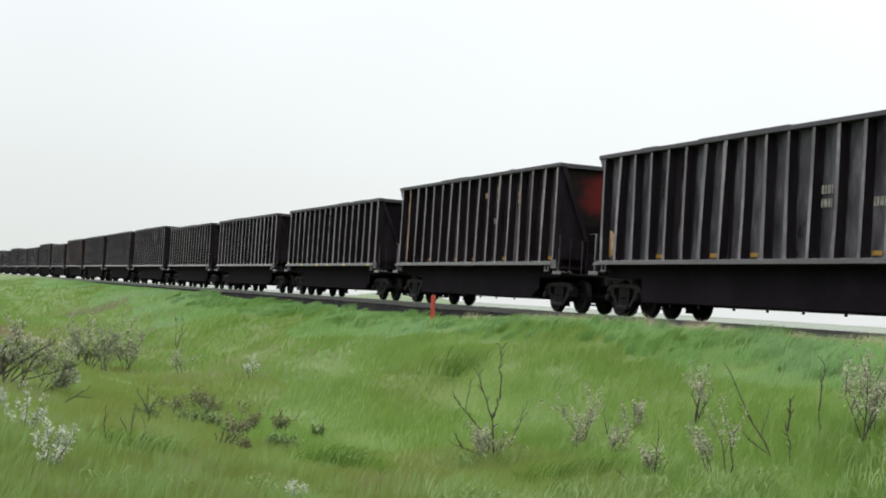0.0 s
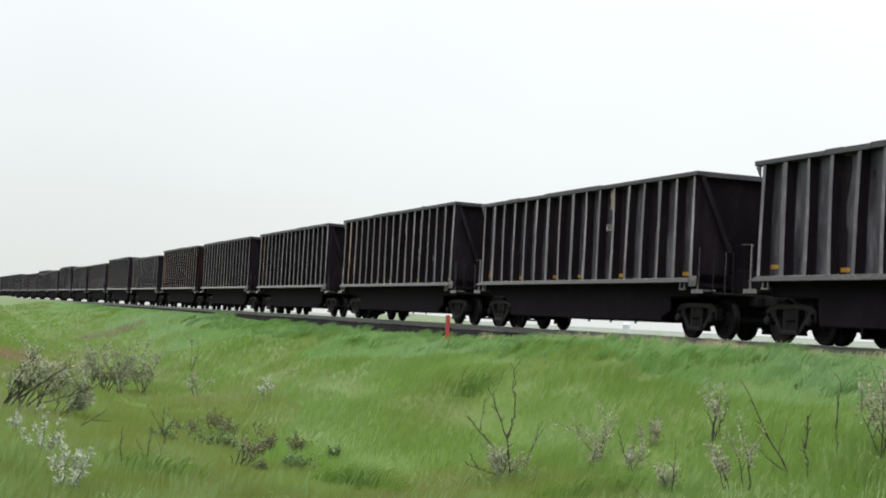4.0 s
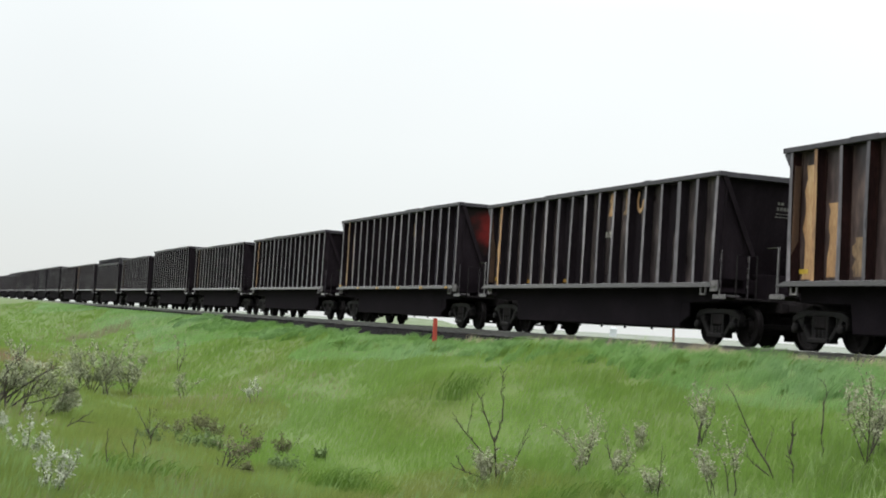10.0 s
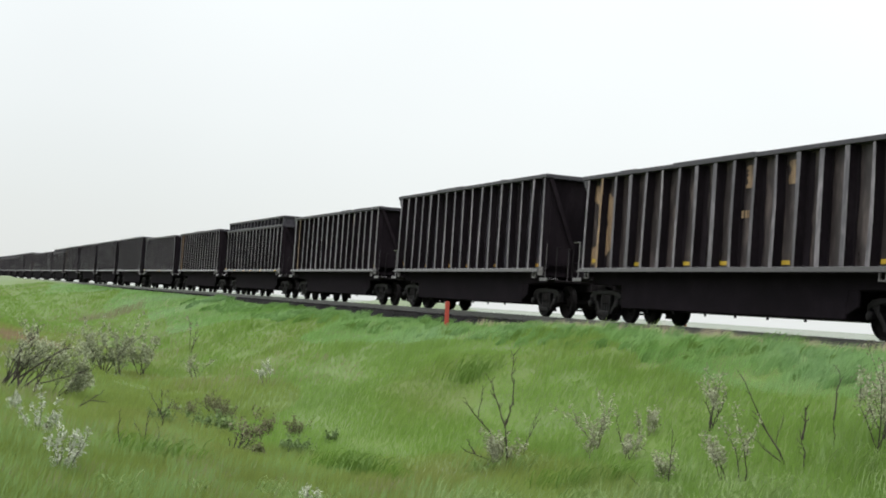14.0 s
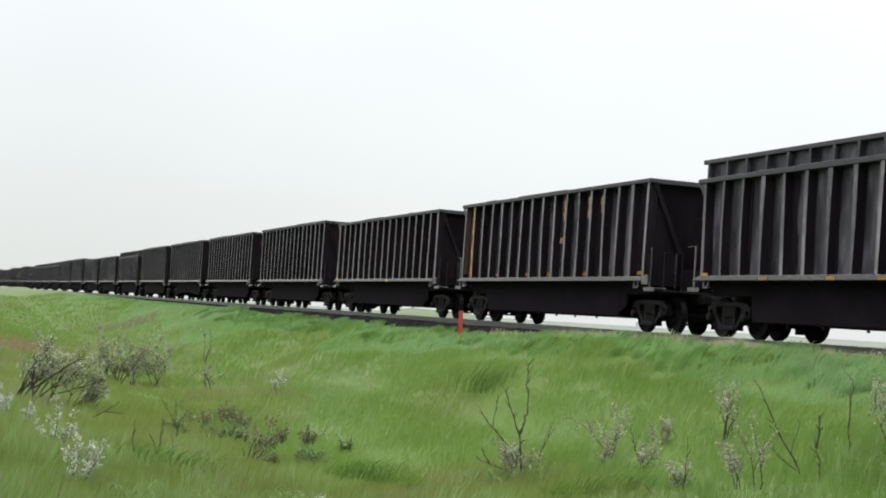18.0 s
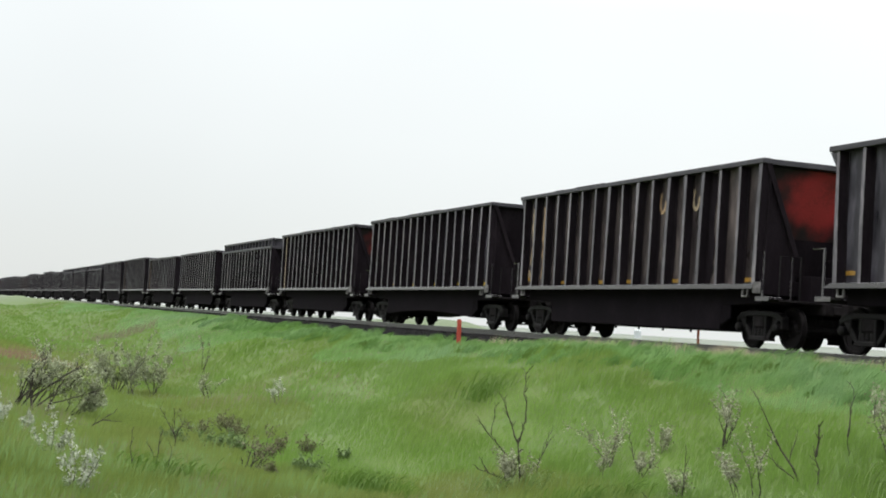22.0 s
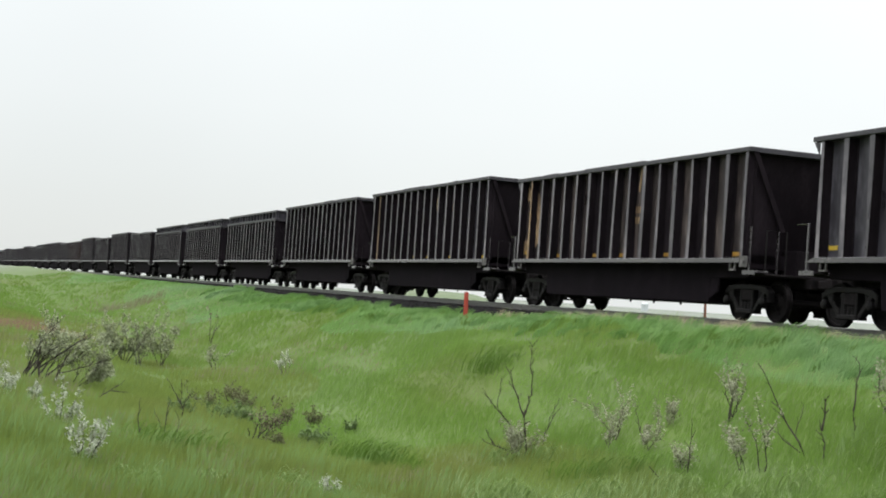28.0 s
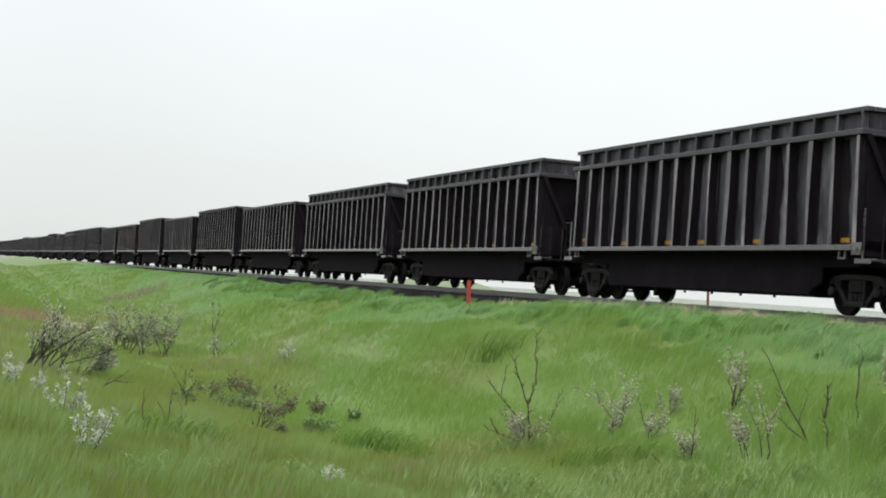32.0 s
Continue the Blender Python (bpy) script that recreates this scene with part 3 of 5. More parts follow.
def build_truck(car, x, paint):
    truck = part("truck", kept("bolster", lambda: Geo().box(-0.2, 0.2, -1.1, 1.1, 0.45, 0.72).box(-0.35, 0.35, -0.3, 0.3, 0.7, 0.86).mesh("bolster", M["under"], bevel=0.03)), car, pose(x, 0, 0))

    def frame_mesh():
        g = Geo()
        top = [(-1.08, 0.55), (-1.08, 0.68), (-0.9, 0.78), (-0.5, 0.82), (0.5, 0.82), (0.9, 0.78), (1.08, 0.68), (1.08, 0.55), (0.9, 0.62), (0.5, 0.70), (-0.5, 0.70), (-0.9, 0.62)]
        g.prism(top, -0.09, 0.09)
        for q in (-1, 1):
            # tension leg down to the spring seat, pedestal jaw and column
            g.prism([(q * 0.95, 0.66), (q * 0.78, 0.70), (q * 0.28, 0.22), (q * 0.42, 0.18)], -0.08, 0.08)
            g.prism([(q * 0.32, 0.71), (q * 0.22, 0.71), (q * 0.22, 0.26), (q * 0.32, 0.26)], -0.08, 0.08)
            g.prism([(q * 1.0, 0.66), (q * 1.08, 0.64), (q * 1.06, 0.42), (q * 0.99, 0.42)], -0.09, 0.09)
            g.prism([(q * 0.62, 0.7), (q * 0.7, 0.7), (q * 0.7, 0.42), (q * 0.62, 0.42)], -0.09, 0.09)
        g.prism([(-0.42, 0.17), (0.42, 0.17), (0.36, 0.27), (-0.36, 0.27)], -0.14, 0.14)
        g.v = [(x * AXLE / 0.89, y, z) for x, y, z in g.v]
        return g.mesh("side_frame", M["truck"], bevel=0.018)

    def springs():
        g = Geo()
        for a in (-0.14, 0.0, 0.14):
            prof = []
            for j in range(9):
                prof += [(0.27 + j * 0.022, 0.055 if j % 2 else 0.066)]
            g.lathe(prof, (a, 0, 0), 10, "z")
        return g.mesh("spring_nest", M["truck"])

    def cap():
        g = Geo().lathe([(-0.06, 0.1), (0.02, 0.1), (0.05, 0.075), (0.06, 0.03)], (0, 0, 0), 14, "y")
        return g.mesh("axle_cap", M["truck"])

    for q in (-1, 1):
        part("side_frame", kept("side_frame", frame_mesh), truck, pose(0, q * 1.02, 0))
        part("spring_nest", kept("springs", springs), truck, pose(0, q * 1.06, 0))
        for a in (-AXLE, AXLE):
            part("axle_cap", kept("cap", cap), truck, pose(a, q * 1.14, 0.457, 0, 0, 0 if q > 0 else 180))

    def wheelset():
        g = Geo().lathe([(-1.05, 0.08), (1.05, 0.08)], (0, 0, 0), 12)
        for q in (-1, 1):
            prof = [(0.64, 0.12), (0.645, 0.40), (0.66, 0.452), (0.69, 0.482), (0.705, 0.478), (0.715, 0.459), (0.79, 0.455), (0.80, 0.45), (0.80, 0.40), (0.77, 0.385), (0.74, 0.2), (0.80, 0.14), (0.80, 0.09)]
            g.lathe([(q * a, r) for a, r in prof], (0, 0, 0), 28)
            # three lightening lugs, so that the turn can be told
            for k in range(3):
                t = k * 2.094
                c, s = 0.27 * math.cos(t), 0.27 * math.sin(t)
                g.box(c - 0.03, c + 0.03, *sorted((q * 0.75, q * 0.785)), s - 0.03, s + 0.03)
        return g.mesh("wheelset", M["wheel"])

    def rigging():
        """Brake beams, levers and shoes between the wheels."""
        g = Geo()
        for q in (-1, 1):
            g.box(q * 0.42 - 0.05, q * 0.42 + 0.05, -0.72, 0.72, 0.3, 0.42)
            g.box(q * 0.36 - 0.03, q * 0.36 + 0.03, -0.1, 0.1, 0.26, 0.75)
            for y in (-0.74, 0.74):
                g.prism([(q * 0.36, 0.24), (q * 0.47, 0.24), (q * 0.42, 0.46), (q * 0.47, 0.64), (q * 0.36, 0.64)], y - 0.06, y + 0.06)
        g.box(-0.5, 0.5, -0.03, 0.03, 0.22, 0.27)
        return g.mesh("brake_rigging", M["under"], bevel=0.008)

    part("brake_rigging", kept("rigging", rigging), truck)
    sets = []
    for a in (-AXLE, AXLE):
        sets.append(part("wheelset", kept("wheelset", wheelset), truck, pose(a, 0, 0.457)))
    return sets


def letters(rng, rows, width, height):
    """Plain bars in the size of worn stencilled writing, on a face that looks along -y."""
    g = Geo()
    for r in range(rows):
        x = 0.0
        while x < width:
            w = rng.choice((0.06, 0.08, 0.1))
            z = -r * height * 1.6
            g.box(x, min(x + w, width), -0.002, 0.002, z, z + height)
            x += w + 0.035
    return g


def recoloured(me, m):
    me = me.copy()
    me.materials[0] = m
    return me


def build_car(i, spec):
    """One bath-tub coal car, its front towards +x, its visible side at -y."""
    paint = M[spec.get("paint", "black")]
    rusty = spec.get("paint") == "rust"
    key = spec.get("paint", "black")
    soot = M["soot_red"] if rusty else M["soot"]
    tall = spec.get("tall", False)
    top = spec.get("top", HEIGHTS.get(i, 3.83)) if not tall else 3.62
    hk = round(top * 100)
    rng = random.Random(100 + i)
    car = tagged(new("coal_car"), spec["label"], "freight car", "cars of the coal train")

    def sheet():
        """A side sheet, bulged a little between its stakes."""
        g = Geo()
        r2 = random.Random(hk * 3 + i % 3)
        h = top - 0.05
        cols = []
        for k in range(STAKES - 1):
            dent = r2.uniform(0.0, 0.016)
            wave = r2.uniform(0, 6.28), r2.uniform(0.001, 0.005)
            for u in (0.0, 0.12, 0.3, 0.5, 0.7, 0.88):
                cols.append((stake_x(k) + BAY * u, dent, wave, 4 * u * (1 - u)))
        cols.append((stake_x(STAKES - 1), 0.0, (0, 0), 0.0))
        n = 13
        zs = [1.27 + (h - 1.27) * j / (n - 1) for j in range(n)]
        for x, d, wv, u in cols:
            for z in zs:
                g.v.append((x, u * (d + wv[1] * math.sin(wv[0] + z * 4.2) + 0.006 * noise.noise((x * 1.3, z * 1.6, i % 3 + hk))), z))
        for c in range(len(cols) - 1):
            for j in range(n - 1):
                a = c * n + j
                g.f.append((a, a + 1, a + n + 1, a + n))
        x0, x1 = cols[0][0], cols[-1][0]
        g.m = [0] * len(g.f)
        g.box(x0, x1, 0.03, 0.05, 1.27, h)
        me2 = g.mesh("side_sheet", paint)
        me2.polygons.foreach_set("use_smooth", [True] * len(me2.polygons))
        return me2

    for q in (-1, 1):
        part("side_sheet", kept(("sheet", key, hk, i % 3), sheet), car, pose(0, q * PANEL, 0, 0, 0, 0 if q < 0 else 180))
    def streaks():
        """Soot and each stake's dark reflection, painted as one strip with a wandering edge."""
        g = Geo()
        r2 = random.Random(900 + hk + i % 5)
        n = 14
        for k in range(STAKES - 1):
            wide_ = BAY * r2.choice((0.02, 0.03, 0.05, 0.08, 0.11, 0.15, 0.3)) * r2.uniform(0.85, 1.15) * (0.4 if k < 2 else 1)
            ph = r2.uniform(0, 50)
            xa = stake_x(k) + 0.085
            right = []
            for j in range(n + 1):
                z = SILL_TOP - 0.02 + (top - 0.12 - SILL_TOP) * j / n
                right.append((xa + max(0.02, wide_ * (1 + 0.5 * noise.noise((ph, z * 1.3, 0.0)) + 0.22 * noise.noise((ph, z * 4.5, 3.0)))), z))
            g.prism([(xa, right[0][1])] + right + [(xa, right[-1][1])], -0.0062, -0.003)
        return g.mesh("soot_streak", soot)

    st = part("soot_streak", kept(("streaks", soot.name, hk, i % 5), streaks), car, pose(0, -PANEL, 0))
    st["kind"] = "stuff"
    part("floor_sheet", kept("floor_sheet", lambda: Geo().box(-LEN / 2 + 0.6, LEN / 2 - 0.6, -1.25, 1.25, 1.285, 1.31).mesh("floor_sheet", M["tub"])), car)

    def stake(bent):
        # hat section: flange on the sheet, web and a narrow outer face
        d = OUT - PANEL
        o = [(-0.1, -0.012), (-0.07, -0.016), (-0.056, -d), (0.056, -d), (0.07, -0.016), (0.1, -0.012), (0.1, 0.03), (-0.1, 0.03)]
        # years of loading have bent each one a little out of true
        g = Geo()
        r2 = random.Random(hk + 31 * bent)
        lean, bow, twist = r2.uniform(-0.08, 0.08), r2.uniform(-0.035, 0.035), r2.uniform(0.7, 1.5)
        levels, n = 6, len(o)
        for j in range(levels):
            u = j / (levels - 1)
            off = lean * (u - 0.5) + bow * math.sin(math.pi * u)
            wide = twist if bent % 2 else 1 / twist + (twist - 1 / twist) * u
            g.v += [(x * wide + off, y, SILL_TOP + (top - 0.1 - SILL_TOP) * u) for x, y in o]
        for j in range(levels - 1):
            for k in range(n):
                g.f.append((j * n + k, j * n + (k + 1) % n, (j + 1) * n + (k + 1) % n, (j + 1) * n + k))
                # light painted in: pale outer face, near-black webs
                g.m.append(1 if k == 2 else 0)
        g.f += [tuple(range(n)), tuple(range((levels - 1) * n, levels * n))]
        g.m += [0, 0]
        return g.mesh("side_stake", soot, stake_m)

    # worn emblem paint runs over the face of the second stake too
    daubed = next((w[5] for w in spec.get("worn", ()) if w[1] == 0 and w[4] - w[3] > 1.8), None)
    for k in range(STAKES):
        for q in (-1, 1):
            bent = rng.randrange(9)
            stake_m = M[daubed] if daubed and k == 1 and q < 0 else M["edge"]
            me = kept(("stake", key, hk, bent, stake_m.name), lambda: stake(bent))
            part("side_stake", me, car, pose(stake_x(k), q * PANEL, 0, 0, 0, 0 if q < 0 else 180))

    def chord(q):
        """Top chord, patched here and there with lengths that stand a little higher."""
        r2 = random.Random(i % 4 + 7 * q)
        g = Geo()
        cuts = sorted(r2.uniform(-5.5, 5.5) for _ in range(4))
        ends = [-LEN / 2 - 0.2, *cuts, LEN / 2 + 0.05]
        y0, y1 = (-0.13, 0.08) if q < 0 else (-0.08, 0.13)
        for k, (a, b) in enumerate(zip(ends, ends[1:])):
            g.box(a, b, y0, y1, -0.11, r2.uniform(0.008, 0.022) if k % 2 else r2.uniform(-0.006, 0.004))
        if q < 0:
            g.prism([(-LEN / 2 - 0.2, -0.12), (-LEN / 2 + 0.02, -0.12), (-LEN / 2 + 0.02, -0.42)], -0.1, -0.08)
        return g.mesh("top_chord", M["chord"], bevel=0.01)

    for q in (-1, 1):
        part("top_chord", kept(("chord", q, i % 4), lambda: chord(q)), car, pose(0, q * (OUT - 0.1), top))

    def sill():
        g = Geo()
        o = [(-LEN / 2 - 0.22, SILL_LOW), (LEN / 2 - 0.05, SILL_LOW), (LEN / 2 - 0.05, SILL_TOP), (-LEN / 2 + 0.14, SILL_TOP)]
        g.prism(o, -0.04, 0.22)
        return g.mesh("side_sill", M["sill"], bevel=0.008)

    def end_plate():
        g = Geo().box(-0.13, 0.13, -0.012, 0.012, -0.12, 0.12).lathe([(-0.02, 0.04), (0.0, 0.04)], (0.02, -0.01, 0), 10)
        return g.mesh("jacking_plate", M["bare"], bevel=0.004)

    for q in (-1, 1):
        part("side_sill", kept(("sill", q), sill) if q < 0 else kept(("sill", q), lambda: Geo().box(-LEN / 2 - 0.1, LEN / 2, -0.2, 0.04, SILL_LOW, SILL_TOP).mesh("side_sill", M["sill"], bevel=0.008)), car, pose(0, q * 1.62, 0))
    part("jacking_plate", kept("end_plate", end_plate), car, pose(LEN / 2 + 0.06, -1.62, SILL_TOP - 0.08, 0, 0, 8))

    # the tub that hangs between the trucks
    arched = spec.get("arched", False)

    def tub():
        g = Geo()
        h = LEN / 2
        low = 0.36
        o = [(-h + 0.2, 1.28), (-h + 0.2, 0.95), (-4.86, 0.92), (-4.78, low)]
        if arched:
            o += [(-4.6 + 9.2 * k / 12, low + 0.16 * math.sin(math.pi * k / 12)) for k in range(1, 12)]
        o += [(4.78, low), (4.86, 0.92), (h - 0.2, 0.95), (h - 0.2, 1.28)]
        g.prism(o, -1.3, 1.3)
        for q in (-1, 1):
            # skirt beside the leading truck
            g.prism([(4.7, 0.4), (5.2, 0.62), (5.2, 1.2), (4.7, 1.2)], *sorted((q * 1.225, q * 1.292)))
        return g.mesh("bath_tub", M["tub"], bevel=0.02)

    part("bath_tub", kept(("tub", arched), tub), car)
    if not arched:
        def lug():
            return Geo().box(-0.02, 0.02, -0.02, 0.02, -0.06, 0).lathe([(-0.085, 0.035), (-0.055, 0.035)], (0, 0, 0), 8, "z").mesh("drain_lug", M["truck"])
        for a in (-3.4, -2.1, -0.6, 0.7, 2.0, 3.4):
            part("drain_lug", kept("lug", lug), car, pose(a, -1.26, 0.362))

    # ends: corner gussets round a sloped sheet, with the platform below
    def gussets(q):
        g = Geo()
        x = q * (LEN / 2 - 0.06)
        a, b = sorted((x, x - q * 0.05))
        for y in (-1, 1):
            pts = [(y * 1.5, top - 0.05), (y * 1.5, SILL_LOW), (y * 0.62, SILL_LOW), (y * 0.66, 2.0)]
            g.prism(pts, a, b, axis="x")
        g.box(a, b, -1.5, 1.5, SILL_LOW - 0.1, SILL_LOW + 0.22)
        return g.mesh("end_frame", soot, bevel=0.01)

    def ribs(q, y):
        g = Geo()
        x = q * (LEN / 2 - 0.06)
        for y in (y,):
            p0, p1 = Vector((x + q * 0.03, y * 1.46, top - 0.08)), Vector((x + q * 0.03, y * 0.64, 2.0))
            side = Vector((0, (p1 - p0).z, -(p1 - p0).y)).normalized() * 0.06
            o = [p0 - side, p0 + side, p1 + side, p1 - side]
            dx = Vector((q * 0.06, 0, 0))
            g.poly([*o, *[v + dx for v in o]], [(0, 1, 2, 3), (7, 6, 5, 4), (0, 4, 5, 1), (1, 5, 6, 2), (2, 6, 7, 3), (3, 7, 4, 0)])
        return g.mesh("end_brace", M["soot"], bevel=0.008)

    def slope(q):
        g = Geo()
        x1, x2 = q * (LEN / 2 - 0.13), q * (LEN / 2 - 0.75)
        for d in (0,):
            g.poly([(x1, -1.35, top - 0.05), (x1, 1.35, top - 0.05), (x2, 1.35, 1.5), (x2, -1.35, 1.5), (x1 - q * 0.03, -1.35, top - 0.05), (x1 - q * 0.03, 1.35, top - 0.05), (x2 - q * 0.03, 1.35, 1.5), (x2 - q * 0.03, -1.35, 1.5)], [(0, 1, 2, 3), (7, 6, 5, 4), (0, 4, 5, 1), (1, 5, 6, 2), (2, 6, 7, 3), (3, 7, 4, 0)])
        return g

    front_m = soot
    for q in (-1, 1):
        part("end_frame", kept(("gusset", soot.name, hk, q), lambda: gussets(q)), car)
        for y in (-1, 1):
            part("end_brace", kept(("rib", hk, q, y), lambda: ribs(q, y)), car)
        em = front_m if q > 0 else soot
        part("end_sheet", kept(("slope", em.name, hk, q), lambda: slope(q).mesh("end_sheet", em)), car)
        part("end_chord", kept("end_chord", lambda: Geo().box(-0.08, 0.08, -1.5, 1.5, -0.13, -0.004).mesh("end_chord", M["chord"], bevel=0.012)), car, pose(q * (LEN / 2 - 0.05), 0, top))

        def platform():
            g = Geo().box(0.0, 0.62, -1.35, 1.35, 1.0, 1.05)
            g.box(-0.6, 0.75, -0.28, 0.28, 0.78, 1.0)
            return g.mesh("end_platform", M["under"], bevel=0.01)

        part("end_platform", kept("platform", platform), car, pose(q * (LEN / 2 - 0.08), 0, 0, 0, 0, 0 if q > 0 else 180))

        def coupler():
            g = Geo().box(0.6, 1.1, -0.09, 0.09, 0.8, 0.98).prism([(1.05, -0.13), (1.33, -0.16), (1.4, -0.03), (1.25, 0.04), (1.3, 0.15), (1.1, 0.14)], 0.74, 1.02, axis="z")
            return g.mesh("coupler", M["under"], bevel=0.02)

        part("coupler", kept("coupler", coupler), car, pose(q * (LEN / 2 - 0.06), 0, 0, 0, 0, 0 if q > 0 else 180))

        def handrail():
            g = Geo()
            g.tube([(-0.02, -1.45, 2.07), (-0.42, -1.45, 2.07)], [0.014] * 2, 6)
            return g.mesh("grab_rail", M["sill"])

        part("end_rail", kept("end_rail", lambda: Geo().tube([(0.4, -1.3, 1.05), (0.4, -1.3, 1.98), (0.4, -0.8, 1.98), (0.4, -0.8, 1.05)], [0.016] * 4, 6).mesh("end_rail", M["truck"])), car, pose(q * (LEN / 2 + 0.04), 0, 0) if q > 0 else pose(-LEN / 2 - 0.4, 0, 0))
        part("grab_rail", kept("handrail", handrail), car, pose(q * (LEN / 2 + 0.04), 0, 0, 0, 0, 0) if q > 0 else pose(-LEN / 2 - 0.4, 0, 0))
        for y, high in ((-1.455, 2.08), (-0.765, 2.0)):
            part("grab_post", kept(("grab_post", high), lambda: Geo().box(-0.03, 0.03, -0.015, 0.015, 1.05, high).mesh("grab_post", M["sill"], bevel=0.004)), car, pose(LEN / 2 + 0.04, y, 0) if q > 0 else pose(-LEN / 2 - 0.4, y, 0))
        part("crossover_step", kept("crossover", lambda: Geo().box(-0.24, 0.3, -0.17, 0.17, -0.03, 0.02).box(-0.24, 0.3, -0.18, -0.165, -0.07, 0.03).mesh("crossover_step", M["sill"], bevel=0.005)), car, pose(q * (LEN / 2 + 0.22), -1.42, 1.075))
        part("step_stirrup", kept("stirrup", lambda: Geo().box(-0.12, -0.08, -0.02, 0.02, -0.14, 0.02).box(0.08, 0.12, -0.02, 0.02, -0.14, 0.02).box(-0.12, 0.12, -0.03, 0.03, -0.17, -0.135).mesh("step_stirrup", M["bare"], bevel=0.004)), car, pose(q * (LEN / 2 - 0.42), -1.6, SILL_LOW))

    # brake gear on the leading end
    def brake():
        g = Geo().box(-0.05, 0.35, 0.1, 0.5, 1.95, 2.0).box(0.0, 0.25, 0.18, 0.42, 2.0, 2.3)
        g.lathe([(0.26, 0.25), (0.29, 0.25), (0.29, 0.2), (0.27, 0.05)], (0, 0.3, 2.15), 16, "x")
        g.tube([(0.1, 0.3, 2.0), (0.1, 0.3, 1.05)], [0.03, 0.03], 6)
        g.box(-0.3, 0.3, -0.5, 0.05, 1.05, 1.6)
        return g.mesh("brake_gear", M["soot"], bevel=0.01)

    part("brake_gear", kept("brake", brake), car, pose(LEN / 2 + 0.1, 0, 0))

    if tall:
        # raised side boards on short posts above a second chord
        up = 0.44

        def boards():
            g = Geo()
            for q in (-1, 1):
                a, b = sorted((q * (1.40), q * (1.36)))
                g.box(-LEN / 2 + 0.06, LEN / 2 - 0.06, a, b, top - 0.02, top + up - 0.06)
            g.box(LEN / 2 - 0.1, LEN / 2 - 0.06, -PANEL, PANEL, top, top + up - 0.06)
            g.box(-LEN / 2 + 0.06, -LEN / 2 + 0.1, -PANEL, PANEL, top, top + up - 0.06)
            return g.mesh("raised_board", paint, bevel=0.006)

        part("raised_board", kept("boards", boards), car, None, "raised extension boards above the old top chord")
        pm = kept("short_post", lambda: Geo().box(-0.035, 0.035, -0.14, 0.0, 0.0, up - 0.08).mesh("extension_post", M["black"], bevel=0.004))
        for k in range(STAKES):
            for q in (-1, 1):
                part("extension_post", pm, car, pose(stake_x(k), q * 1.40, top, 0, 0, 0 if q < 0 else 180))
        tm = kept("upper_chord", lambda: Geo().box(-LEN / 2 - 0.12, LEN / 2 + 0.04, -0.07, 0.07, -0.1, 0).mesh("upper_chord", M["chord"], bevel=0.01))
        for q in (-1, 1):
            part("upper_chord", tm, car, pose(0, q * 1.47, top + up))
        for q in (-1, 1):
            part("upper_end_chord", kept("upper_end", lambda: Geo().box(-0.06, 0.06, -1.38, 1.38, -0.1, -0.004).mesh("upper_end_chord", M["chord"], bevel=0.01)), car, pose(q * (LEN / 2 - 0.03), 0, top + up))

    sets = []
    for q in (-1, 1):
        sets += build_truck(car, q * 6.12, paint)

    # reflector marks low on the side sheet
    if spec.get("tall_marks"):
        refl = kept("tall_reflector", lambda: Geo().box(-0.05, 0.05, -0.006, 0.0, 0, 0.34).mesh("reflector", M["yellow"]))
    elif spec.get("sill_marks"):
        refl = kept("reflector_s", lambda: Geo().box(-0.15, 0.15, -0.268, -0.262, -0.165, -0.095).mesh("reflector", M["yellow"]))
    else:
        refl = kept("reflector", lambda: Geo().box(-0.15, 0.15, -0.006, 0.0, 0, 0.09).mesh("reflector", M["yellow"]))
    if i % 3 == 2 or i in (5, 12, 25, 26):
        refl = kept("fresh_" + refl.name, lambda: recoloured(refl, M["fresh_yellow"]))
    for b in spec.get("marks", (0, 3, 6, 8, 11, 15)):
        part("reflector", refl, car, pose(stake_x(b) + 0.31, -PANEL - 0.012, SILL_TOP + 0.06 + (0.1 if b == 0 else 0)))

    # worn paint left on the sheets: (kind, first bay, bays, low, high, colour)
    for kind, b, n, z0, z1, col in spec.get("worn", ()):
        g = Geo()
        x0, x1 = stake_x(b) + 0.1, stake_x(b + n) - 0.1
        if kind == "panel":
            for j in range(n):
                xa, xb = stake_x(b + j) + 0.1, stake_x(b + j + 1) - 0.1
                pts, m_ = [], 9
                for k in range(m_ + 1):
                    z = z0 + (z1 - z0) * k / m_
                    pts.append((xb - rng.uniform(0.0, 0.04), z))
                for k in range(m_, -1, -1):
                    z = z0 + (z1 - z0) * k / m_
                    pts.append((xa + rng.uniform(0.1, 0.24), z))
                g.prism(pts, -PANEL - 0.0105, -PANEL - 0.007)
                if b == 0 and col == "orange_tan" and z1 - z0 > 1.5:
                    xs = stake_x(j) + 0.07
                    web = Geo().prism([(xs, z0), (xs + 0.012, z0), (xs + 0.012, z1), (xs, z1)], -OUT + 0.02, -PANEL - 0.02)
                    part("worn_web", web.mesh("worn_web", M["brown_web"]), car)
        elif kind == "disc":
            # a half disc, cut into its bays by the stakes
            cx, cz, r = x0, (z0 + z1) / 2, (z1 - z0) / 2
